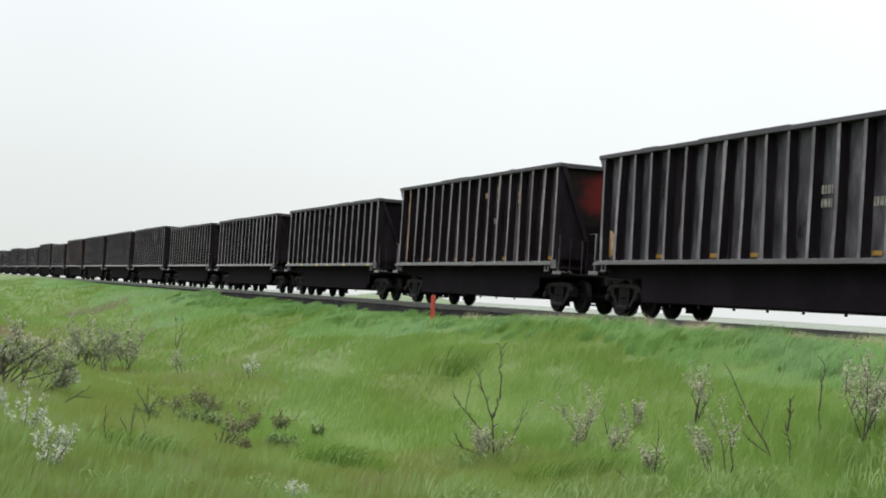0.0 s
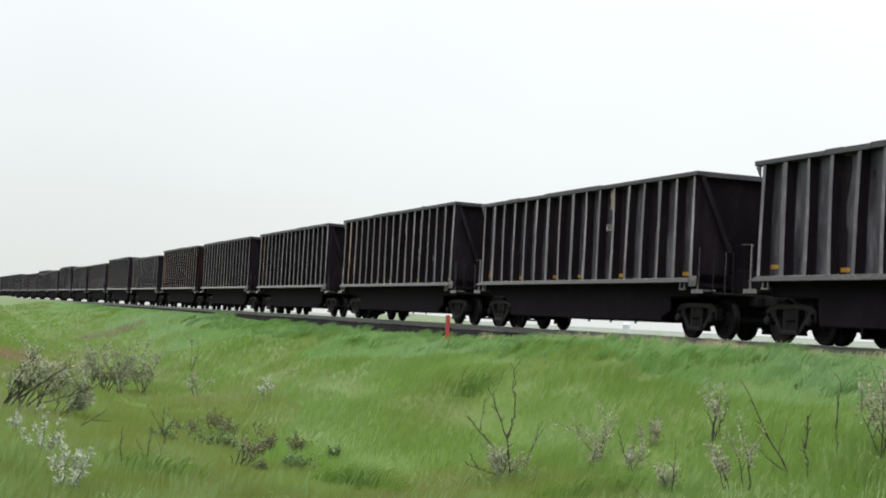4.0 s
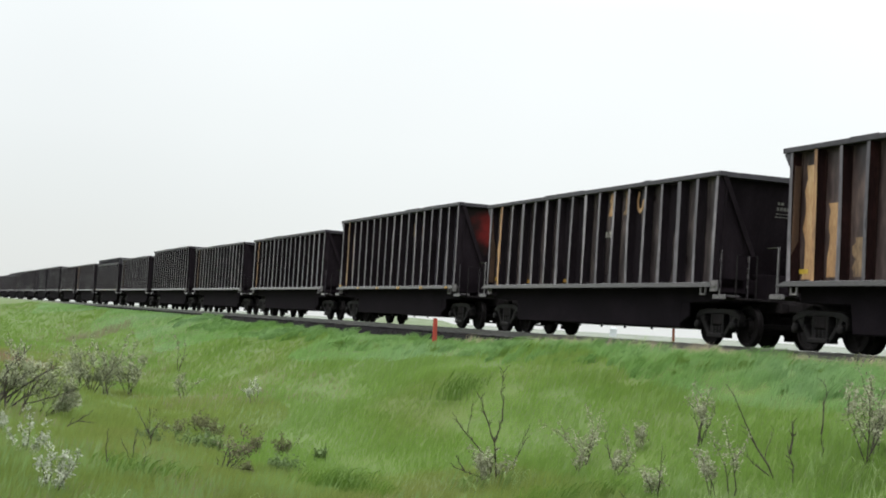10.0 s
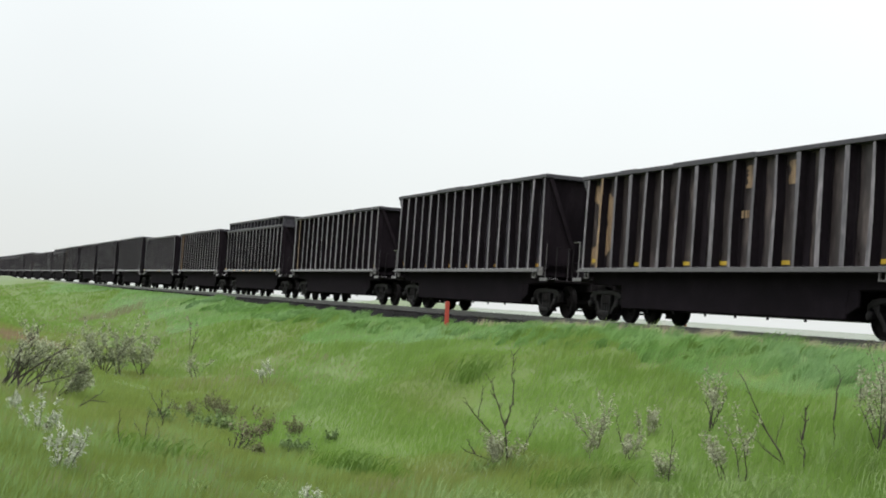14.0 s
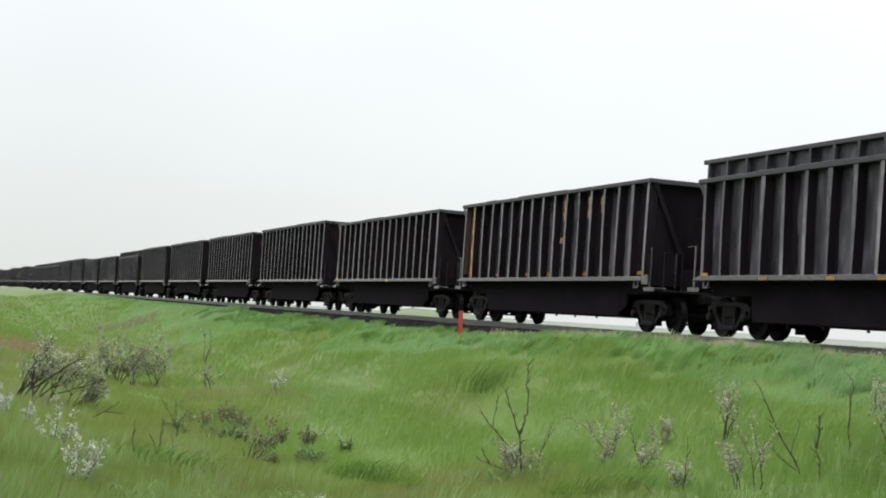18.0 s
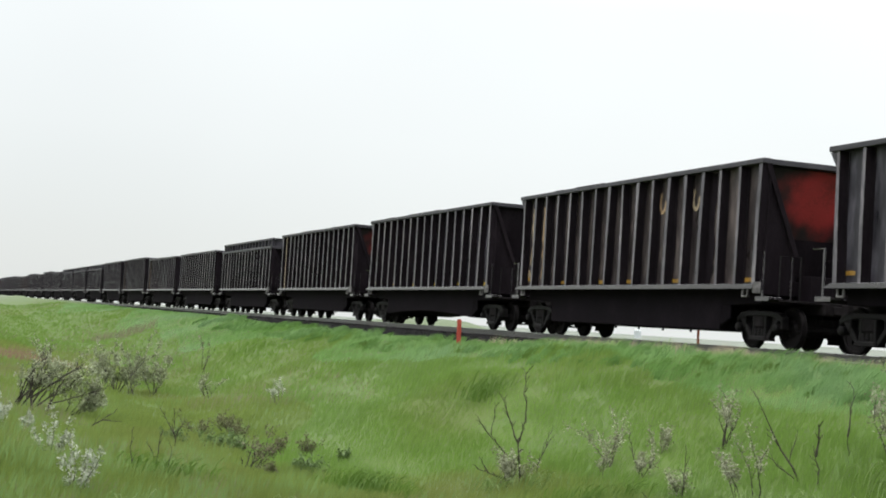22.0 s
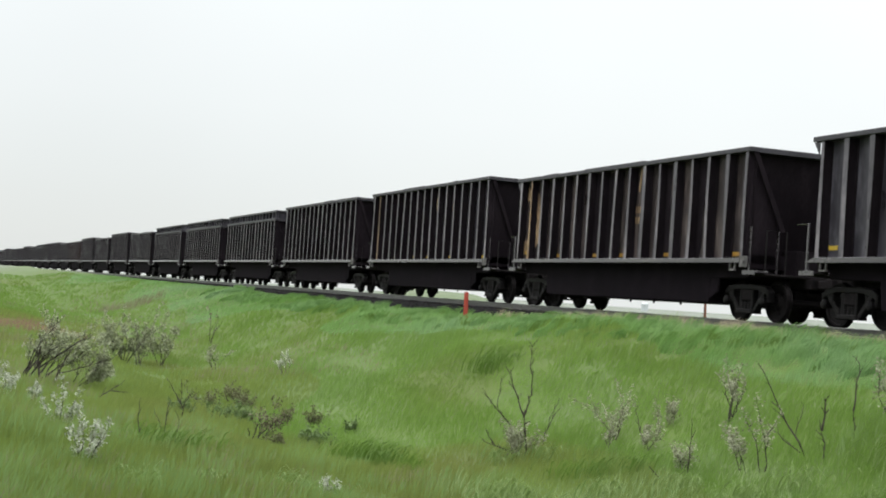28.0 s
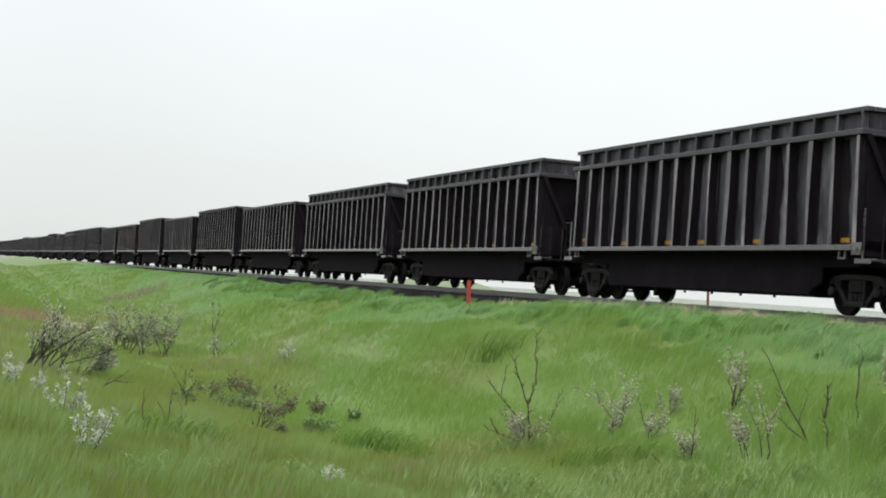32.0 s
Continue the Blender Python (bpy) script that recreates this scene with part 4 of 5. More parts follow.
            for j in range(n):
                xa, xb = stake_x(b + j) + 0.095, stake_x(b + j + 1) - 0.095
                pa = []
                for k in range(13):
                    x = xa + (xb - xa) * k / 12
                    h = r * math.sqrt(max(0.0, 1 - ((x - cx) / (1.1 * r)) ** 2))
                    pa.append((x, h))
                pts = [(x, cz + h + 0.002) for x, h in pa] + [(x, cz - h) for x, h in reversed(pa)]
                g.prism(pts, -PANEL - 0.0105, -PANEL - 0.007)
        elif kind == "crescent":
            # the right half of a broad ring, with ragged worn edges
            cz, r = (z0 + z1) / 2, (z1 - z0) / 2
            cx, wide_ = stake_x(b) - 0.1, n * BAY + 0.05
            for j in range(n):
                xa, xb = stake_x(b + j) + 0.095, stake_x(b + j + 1) - 0.095
                outer, inner = [], []
                for k in range(13):
                    x = xa + (xb - xa) * k / 12
                    outer.append((x, r * math.sqrt(max(0.0, 1 - ((x - cx) / wide_) ** 2)) * rng.uniform(0.95, 1.0)))
                    inner.append((x, 0.62 * r * math.sqrt(max(0.0, 1 - ((x - cx) / (0.62 * wide_)) ** 2)) * rng.uniform(0.85, 1.0)))
                for sgn in (1, -1):
                    pts = [(x, cz + sgn * (h + 0.003)) for x, h in outer] + [(x, cz + sgn * h) for x, h in reversed(inner)]
                    g.prism(pts, -PANEL - 0.0105, -PANEL - 0.007)
        elif kind == "arc":
            # part of a broad worn painted ring or a slanted stroke, as the soot has left it
            cx, cz, rx, rz = x0 + 0.17, (z0 + z1) / 2, 0.19, (z1 - z0) / 2
            if (b + i) % 3:
                ang = [radians(120 + 250 * k / 14) for k in range(15)]
                pts = [(cx + rx * math.cos(a) * rng.uniform(0.94, 1.02), cz + rz * math.sin(a) * rng.uniform(0.95, 1.02)) for a in ang]
                pts += [(cx + rx * 0.5 * math.cos(a), cz + rz * 0.62 * math.sin(a)) for a in reversed(ang)]
                g.prism(pts, -PANEL - 0.0105, -PANEL - 0.007)
            else:
                g.prism([(cx - 0.06, z0), (cx + 0.04, z0), (cx + 0.12, z1), (cx + 0.01, z1)], -PANEL - 0.0105, -PANEL - 0.007)
        elif kind == "bars":
            lg = letters(rng, max(1, int((z1 - z0) / 0.35)), min(x1 - x0, 0.36), 0.17)
            g.v = [(v[0] + x0 + 0.03, v[1] - PANEL - 0.0135, v[2] + z1 - 0.25) for v in lg.v]
            g.f, g.m = lg.f, lg.m
        name = {"panel": "worn_paint", "disc": "emblem_patch", "crescent": "emblem_patch", "arc": "emblem_patch", "bars": "lettering"}[kind]
        tagged(part(name, g.mesh(name, M[col]), car), kind="stuff" if kind == "bars" else "")
    if spec.get("end_bars"):
        lg = Geo()
        for at, wide, high in ((0, 0.17, 0.06), (-0.13, 0.4, 0.075), (-0.22, 0.58, 0.026), (-0.29, 0.44, 0.026)):
            x = 0.0
            while x < wide - 0.02:
                step = min(rng.uniform(0.05, 0.08), wide - x)
                lg.box(x, x + step, -0.008, -0.004, at, at + high)
                x += step + 0.022
        tilt = math.degrees(math.atan2(0.62, top - 1.55))
        tagged(part("lettering", lg.mesh("lettering", M["letter" if spec.get("end") == "red_end" else "faint_letter"]), car, pose(LEN / 2 - 0.13 - 0.62 * 0.55 / (top - 1.55) + 0.008, 0.1, top - 0.6) @ pose(0, 0, 0, 0, 0, 90) @ pose(0, 0, 0, tilt, 0, 0)), kind="stuff")
    if spec.get("end", "").endswith("ed_end") or spec.get("end") == "dull_red":
        # red paint that shows where the soot has worn off the end sheet
        g = Geo()
        edge = []
        for z in (top - 0.15, top - 1.65):
            x = LEN / 2 - 0.13 - 0.62 * (top - 0.05 - z) / (top - 1.55) + 0.004
            edge += [(x, -1.33, z), (x, 1.33, z)]
        g.poly(edge, [(0, 1, 3, 2)])
        me3 = g.mesh("red_paint", M[spec["end"]])
        part("red_paint", me3, car, pose(0, 0, 0), "bright red paint fading into soot on the end sheet")
    if spec.get("end") == "magenta":
        g = Geo().tube([(0.0, 0.32 + 0.07 * k, 0.08 + 0.1 * (k % 3) if k % 2 else 0.56 - 0.06 * (k % 4)) for k in range(9)], [0.022] * 9, 6)
        part("sprayed_marks", g.mesh("sprayed_marks", M["magenta"]), car, pose(LEN / 2 - 0.13 - 0.62 * 1.2 / (top - 1.55) + 0.016, -1.1, top - 1.25, 0, 0, 0) @ pose(0, 0, 0, 0, math.degrees(math.atan2(0.62, top - 1.55)), 0), "magenta spray-painted scrawl on the car end")
    return car, sets


LAB = {
    "black": "sooty black bathtub coal car with ribbed sides and grey sill",
    "brown": "grimy brown-black coal car with ribbed sides and grey sill",
    "rust": "rusty red-brown coal car with ribbed sides and tan patches",
    "tall": "black coal car with raised side boards above ribbed sides",
}
SPECS = {
    0: dict(end_bars=True, worn=[("disc", 0, 1, 1.45, 2.15, "tan"), ("bars", 11, 1, 2.1, 2.9, "letter"), ("bars", 13, 1, 2.2, 2.6, "letter")], marks=(0, 3, 6, 8, 13)),
    1: dict(paint="brown", end="dull_red", worn=[("panel", 0, 1, 1.5, 3.7, "tan"), ("bars", 9, 1, 3.2, 3.6, "tan"), ("panel", 10, 1, 3.2, 3.72, "pale"), ("panel", 12, 1, 3.1, 3.6, "tan"), ("bars", 10, 1, 2.1, 2.8, "letter")]),
    2: dict(end_bars=True, sill_marks=True, worn=[("panel", 2, 1, 2.4, 3.2, "tan")]),
    3: dict(end_bars=True, worn=[("bars", 12, 1, 2.2, 2.6, "letter")]),
    4: dict(worn=[("panel", 0, 1, 1.5, 2.3, "tan"), ("bars", 10, 1, 2.3, 2.9, "letter"), ("panel", 10, 1, 3.2, 3.7, "pale")]),
    5: dict(end_bars=True, worn=[("crescent", 0, 2, 1.5, 3.75, "pale"), ("arc", 9, 1, 3.15, 3.75, "pale"), ("arc", 11, 1, 3.15, 3.75, "tan"), ("arc", 13, 1, 3.15, 3.75, "pale"), ("bars", 11, 1, 2.0, 2.7, "letter"), ("bars", 13, 1, 2.0, 2.4, "letter")], marks=(0, 1, 5, 7, 11, 15)),
    6: dict(worn=[("panel", 0, 1, 1.6, 3.5, "tan"), ("bars", 10, 1, 2.1, 2.8, "letter"), ("bars", 12, 1, 2.1, 2.5, "letter"), ("panel", 10, 1, 3.2, 3.7, "letter"), ("panel", 12, 1, 3.1, 3.6, "letter")], end_bars=True),
    7: dict(end_bars=True, tall_marks=True, marks=(15,), worn=[("panel", 0, 1, 1.5, 2.2, "tan"), ("bars", 8, 1, 2.0, 2.7, "letter"), ("bars", 9, 1, 2.0, 2.4, "letter"), ("panel", 11, 1, 3.2, 3.7, "letter")]),
    8: dict(paint="rust", end="red_end", end_bars=True, worn=[("panel", 0, 1, 1.42, 3.7, "orange_tan"), ("panel", 1, 1, 1.45, 2.9, "orange_tan"), ("panel", 2, 1, 1.45, 2.2, "tan"), ("arc", 9, 1, 3.1, 3.75, "tan"), ("arc", 10, 1, 3.2, 3.8, "tan"), ("arc", 11, 1, 3.1, 3.75, "tan"), ("bars", 9, 1, 2.1, 2.8, "tan"), ("bars", 10, 1, 2.0, 2.4, "letter")], marks=(0,)),
    9: dict(paint="brown", end_bars=True, worn=[("panel", 0, 1, 1.45, 3.7, "orange_tan"), ("panel", 9, 1, 3.1, 3.7, "orange_tan"), ("panel", 10, 1, 3.1, 3.7, "tan"), ("arc", 11, 1, 3.1, 3.7, "orange_tan"), ("bars", 9, 1, 2.1, 2.8, "letter")], marks=(0, 3, 6)),
    10: dict(end="red_end", sill_marks=True, end_bars=True, marks=(0, 3, 6, 9, 12, 15), worn=[("crescent", 0, 2, 1.45, 3.8, "tan"), ("panel", 9, 1, 3.1, 3.7, "tan"), ("arc", 10, 1, 3.1, 3.7, "pale"), ("arc", 11, 1, 3.1, 3.7, "tan")]),
    11: dict(paint="brown", end_bars=True, worn=[("panel", 0, 1, 1.5, 3.6, "orange_tan"), ("arc", 9, 1, 3.1, 3.7, "tan"), ("arc", 11, 1, 3.1, 3.7, "pale"), ("bars", 9, 1, 2.0, 2.9, "orange_tan"), ("bars", 11, 1, 2.0, 2.4, "tan")], marks=(0, 3, 5, 8, 10)),
    12: dict(paint="brown", worn=[("crescent", 0, 2, 1.45, 3.6, "tan"), ("panel", 9, 1, 3.1, 3.6, "tan"), ("panel", 11, 1, 3.1, 3.6, "tan"), ("bars", 9, 1, 2.1, 2.7, "tan")]),
    13: dict(end_bars=True, worn=[]),
    14: dict(paint="brown", worn=[("crescent", 0, 2, 1.45, 3.6, "tan"), ("arc", 9, 1, 3.1, 3.7, "tan"), ("arc", 11, 1, 3.1, 3.7, "tan")], end_bars=True),
    15: dict(tall=True, sill_marks=True, end_bars=True),
    16: dict(end_bars=True, worn=[("panel", 0, 1, 1.5, 3.7, "orange_tan"), ("panel", 9, 1, 3.0, 3.6, "orange_tan"), ("panel", 11, 1, 3.0, 3.6, "orange_tan"), ("panel", 12, 1, 3.1, 3.6, "tan"), ("bars", 9, 1, 2.0, 2.6, "tan")]),
    17: dict(end_bars=True, paint="brown", sill_marks=True, marks=(0, 9)),
    18: dict(end="dull_red"),
    19: dict(paint="brown", end="red_end", worn=[("panel", 0, 1, 2.0, 3.7, "pale"), ("disc", 0, 1, 1.5, 1.9, "pale"), ("panel", 1, 1, 1.6, 3.7, "tan"), ("arc", 10, 1, 3.1, 3.7, "tan"), ("arc", 12, 1, 3.1, 3.7, "pale")]),
    20: dict(arched=True, marks=(0, 3, 6, 9, 12, 15)),
    21: dict(paint="brown", end="red_end", tall_marks=True, marks=(2, 5, 6, 10, 14), worn=[("crescent", 0, 2, 1.45, 3.75, "pale"), ("arc", 9, 1, 3.1, 3.75, "pale"), ("arc", 10, 1, 3.1, 3.75, "tan"), ("arc", 11, 1, 3.1, 3.75, "pale")]),
    22: dict(tall=True, end_bars=True, worn=[("panel", 10, 1, 2.1, 2.4, "letter")]),
    23: dict(end="magenta"),
    24: dict(paint="brown", worn=[("crescent", 0, 2, 1.5, 3.6, "tan"), ("arc", 9, 1, 3.1, 3.7, "tan"), ("bars", 9, 1, 2.0, 2.8, "tan")]),
    25: dict(worn=[("panel", 0, 1, 1.5, 3.7, "tan"), ("panel", 9, 1, 3.1, 3.7, "orange_tan"), ("arc", 9, 1, 3.1, 3.75, "pale"), ("arc", 11, 1, 3.1, 3.75, "tan")], end_bars=True),
    26: dict(worn=[("panel", 0, 1, 1.42, 1.9, "yellow"), ("bars", 10, 1, 2.1, 2.8, "letter"), ("panel", 12, 1, 3.0, 3.6, "letter")], end_bars=True),
    27: dict(tall=True, end_bars=True),
    28: dict(tall=True, end_bars=True, worn=[("panel", 0, 1, 1.45, 1.9, "tan")]),
    29: dict(tall=True, worn=[("panel", 14, 1, 1.45, 1.6, "tan")]),
    32: dict(paint="brown"),
    34: dict(paint="rust"),
    38: dict(tall=True),
    41: dict(paint="brown"),
}
# two builds of car run in the train, one a little taller
HEIGHTS = {i: 4.08 for i in (0, 1, 5, 6, 7, 8, 10, 13, 18, 19, 20, 21, 25, 26, 31, 33, 36, 37, 40, 44)}
CARS = []
for i in range(55):
    spec = dict(SPECS.get(i, {}))
    spec["label"] = LAB["tall" if spec.get("tall") else spec.get("paint", "black")]
    if spec.get("end") == "red_end":
        spec["label"] = LAB[spec.get("paint", "black")].split(" with ")[0] + " with ribs and a bright red end"
    CARS.append(build_car(i, spec))


def gone(t):
    """How far the train has rolled by t seconds; it slows down slightly."""
    return -0.06 + 13.86 * t - 0.0107 * t * t - 0.011 * max(0.0, t - 26.0) ** 2


# ---- grass ----
def place(azimuth, r):
    """World x, y at an azimuth (degrees to the left of ahead) and distance; and its s, w."""
    x, y = -r * math.sin(radians(azimuth)), r * math.cos(radians(azimuth))
    return x, y, *plan(x, y)


def plan(x, y):
    c, sn = math.cos(TH), math.sin(TH)
    s = (x - TX) * c + (y - TY) * sn
    for _ in range(3):
        px, py, th = track(s)
        s += (x - px) * math.cos(th) + (y - py) * math.sin(th)
    px, py, th = track(s)
    return s, -((x - px) * math.sin(th) - (y - py) * math.cos(th))


def plans(xs, ys):
    """plan() for whole arrays."""
    s = (xs - TX) * math.cos(TH) + (ys - TY) * math.sin(TH)
    for _ in range(3):
        th = TH + TK * s
        px = TX + (np.sin(th) - math.sin(TH)) / TK + np.sin(th) * HALF
        py = TY - (np.cos(th) - math.cos(TH)) / TK - np.cos(th) * HALF
        ds = (xs - px) * np.cos(th) + (ys - py) * np.sin(th)
        s = s + ds
    return s, -((xs - px) * np.sin(th) - (ys - py) * np.cos(th))


def blades(count, seed, r0, r1, wide, sorts, lean=0.35):
    """One sowing of blades. sorts: name, material, low and high height, label; and a rule that picks the sort by place (or none)."""
    rng = np.random.default_rng(seed)
    az = rng.uniform(-21, 24, count)
    r = r0 * (r1 / r0) ** rng.random(count)
    xs, ys = -r * np.sin(np.radians(az)), r * np.cos(np.radians(az))
    s_, w_ = plans(xs, ys)
    hh = rng.random(count)
    dirs = rng.normal(0.3, 0.38, count)
    turn = rng.normal(0.0, 0.35, count)
    wild = rng.normal(0.0, 1.0, count)
    ln = rng.uniform(0.3, 1.0, count) * lean
    kinds, rule = sorts
    made, faces = [[] for _ in kinds], [[] for _ in kinds]
    for k in np.nonzero(w_ > 2.5)[0]:
        x, y, s, w = float(xs[k]), float(ys[k]), float(s_[k]), float(w_[k])
        i = rule(s, w, x, y)
        if i is None:
            continue
        h0, h1 = kinds[i][2:4]
        h = (h0 + (h1 - h0) * hh[k]) * (0.6 + 0.4 * smooth(2.7, 4.5, w)) * (1 + 0.3 * smooth(22, 11, r[k]))
        if r[k] < 60:
            h *= 1.0 + 0.7 * max(-0.4, noise.noise((x * 0.55, y * 0.4, 5.0)))
            if w < 7.5:
                h *= 1.0 + (0.25 + 0.85 * smooth(3.2, 4.6, w)) * max(-0.45, noise.noise((x * 1.15, y * 0.85, 8.0)))
        z = ground_z(s, w) - 0.02
        q = wide * max(0.0036, 0.0002 * r[k])
        a, b = q * math.cos(turn[k]), q * math.sin(turn[k])
        bend = ln[k] * (0.4 + 0.6 * smooth(13, 7, w))
        dirs[k] += 0.9 * noise.noise((x * 0.3, y * 0.22, 15.0)) + wild[k] * smooth(30, 14, r[k])
        dx, dy = math.cos(dirs[k]) * h * bend, math.sin(dirs[k]) * h * bend
        up = 0.25 + 0.65 * smooth(12, 26, r[k])
        faces[i] += [(0.5 * b / q, -0.5 * a / q, up)] * 5
        made[i] += [(x - a, y - b, z), (x + a, y + b, z), (x + 0.75 * a + dx * 0.35, y + 0.75 * b + dy * 0.35, z + h * 0.6), (x - 0.75 * a + dx * 0.35, y - 0.75 * b + dy * 0.35, z + h * 0.6), (x + dx, y + dy, z + h * (1 - 0.35 * bend))]
    for (name, m, _, _, label), vs, ns in zip(kinds, made, faces):
        fs = []
        for k in range(0, len(vs), 5):
            fs += [(k, k + 1, k + 2, k + 3), (k + 3, k + 2, k + 4)]
        me = bpy.data.meshes.new(name)
        me.from_pydata(vs, [], fs)
        me.materials.append(m)
        # a soft sward: blades take the light much as the turf below them does
        me.polygons.foreach_set("use_smooth", [True] * len(fs))
        me.normals_split_custom_set_from_vertices(ns)
        tagged(new(name, me), label, "grass", kind="stuff")


def zone(x, y, w):
    """Over 0 in the damp olive ditch, under 0 up on the bank."""
    return w - 9.5 + 4.5 * noise.noise((x * 0.14, y * 0.08, 6.0))


def sward(s, w, x, y):
    v = zone(x, y, w)
    if s > 35:
        return 2 if v < -2 else 0
    return 0 if -3.2 < v < 1.2 else 1 if v > 0 else 2


blades(470000, 11, 9, 140, 1.0, ([
    ("grass", M["grass"], 0.1, 0.22, "dense green prairie grass combed by the wind"),
    ("ditch_grass", M["grass_olive"], 0.1, 0.22, "olive-green grass in the damp ditch"),
    ("bank_grass", M["grass_bank"], 0.1, 0.25, "silvery green wind-blown grass along the bank")], sward), 1.0)
blades(26000, 13, 10, 50, 1.3, ([("lush_grass", M["grass_dark"], 0.14, 0.3, "darker green lush grass in patches")],
       lambda s, w, x, y: 0 if noise.noise((x * 0.9, y * 0.5, 9.0)) > 0.12 else None), 0.9)
blades(20000, 12, 9, 20, 1.4, ([("pale_grass", M["grass_pale"], 0.14, 0.3, "pale seeding grass stems among green grass")],
       lambda s, w, x, y: 0 if x > -0.6 and y < 18.2 - 0.25 * x and noise.noise((x * 1.1, y * 0.7, 4.0)) > -0.1 else None), 1.0)
blades(12000, 15, 9, 19, 1.2, ([("ditch_stems", M["grass_brown"], 0.1, 0.24, "dry olive-brown stems among the ditch grass")],
       lambda s, w, x, y: 0 if x < 0.5 and noise.noise((x * 1.3, y * 0.8, 33.0)) > 0.05 else None), 0.9)
blades(30000, 16, 9, 19, 1.4, ([("ditch_leaves", M["grass_dark"], 0.12, 0.28, "broad deep green blades among the ditch grass")],
       lambda s, w, x, y: 0 if x < 0.8 and noise.noise((x * 1.7, y * 1.1, 38.0)) > 0.0 else None), 1.1)
blades(60000, 17, 20, 60, 0.9, ([("edge_grass", M["grass_pale"], 0.22, 0.4, "tall seeding grass along the ballast edge")],
       lambda s, w, x, y: 0 if w < 3.8 and s < 4 and noise.noise((x * 0.9, y * 0.9, 3.0)) > -0.1 else None), 0.5)
blades(110000, 18, 20, 42, 0.62, ([("seed_heads", M["seed_head"], 0.2, 0.36, "tan grass seed heads along the ballast edge")],
       lambda s, w, x, y: 0 if 2.6 < w < 3.6 and s < 6 and noise.noise((x * 1.2, y * 1.2, 44.0)) > -0.15 else None), 0.4)
blades(26000, 14, 22, 100, 1.1, ([("brown_weeds", M["grass_brown"], 0.12, 0.3, "dry brown weeds in the ditch grass")],
       lambda s, w, x, y: 0 if w > 8 and x < -2 and noise.noise((x * 0.2, y * 0.09, 2.0)) > 0.05 else None), 0.7)



def tussocks(name, m, label, count, seed, s0, s1, w0, w1, size, per):
    """Clumps of long blades that arch over with the wind, along a stretch of the bank."""
    rng = random.Random(seed)
    g = Geo()
    for _ in range(count):
        s, w = s0 + (s1 - s0) * rng.random() ** 1.4, rng.uniform(w0, w1)
        x0, y0, _ = track(s, w)
        if noise.noise((x0 * 0.5, y0 * 0.35, 21.0)) < -0.12:
            continue
        far = math.hypot(x0, y0)
        tall = size * rng.uniform(0.6, 1.25)
        wind = 0.25 + 0.9 * noise.noise((x0 * 0.35, y0 * 0.25, 15.0)) + rng.gauss(0, 0.25)
        fat = max(0.006, 0.00022 * far)
        for _ in range(per):
            a, r = rng.random() * 6.283, tall * 0.5 * math.sqrt(rng.random())
            x, y = x0 + r * math.cos(a), y0 + r * math.sin(a)
            z = ground_z(*plan(x, y)) - 0.02
            h = tall * rng.uniform(0.6, 1.0)
            d = wind + rng.gauss(0, 0.35)
            c, e = math.cos(d), math.sin(d)
            q = fat * rng.uniform(0.7, 1.2)
            spine = [(0, 0), (0.14, 0.5), (0.45, 0.82), (0.85, 0.78)]
            pts = []
            for j, (along, up) in enumerate(spine):
                f = q * (1, 0.95, 0.7, 0.15)[j]
                for sg in (-1, 1):
                    pts.append((x + c * along * h - e * f * sg * 0.4 + f * sg * 0.8, y + e * along * h + c * f * sg * 0.4, z + up * h))
            g.poly(pts, [(0, 1, 3, 2), (2, 3, 5, 4), (4, 5, 7, 6)])
    me = bpy.data.meshes.new(name)
    me.from_pydata(g.v, [], g.f)
    me.materials.append(m)
    tagged(new(name, me), label, "grass", kind="stuff")


tussocks("bank_tussocks", M["grass_bank"], "wind-curled tussocks of pale green grass along the bank", 760, 91, -22, 42, 3.2, 5.8, 0.3, 34)
tussocks("dark_tussocks", M["grass_dark"], "darker tussocks of wind-bent grass along the bank", 90, 92, -22, 12, 3.4, 5.6, 0.26, 26)

for seed, r0, r1, cx, cy, rad, h0, h1, m, label in ((31, 72, 84, -18.5, 78.4, 1.7, 0.35, 0.65, "brown_leaf", "brown weeds in a patch on the bank"),
                                                   (32, 42, 48, -13.3, 43.8, 1.6, 0.2, 0.4, "rust_leaf", "reddish-brown weeds in a patch of the ditch"),):
    blades(13000, seed, r0, r1, 1.1, ([("brown_weeds", M[m], h0, h1, label)],
           lambda s, w, x, y: 0 if math.hypot(x - cx, (y - cy) * 0.7) < rad * (1 + 0.6 * noise.noise((x, y, 1.0))) else None), 0.7)

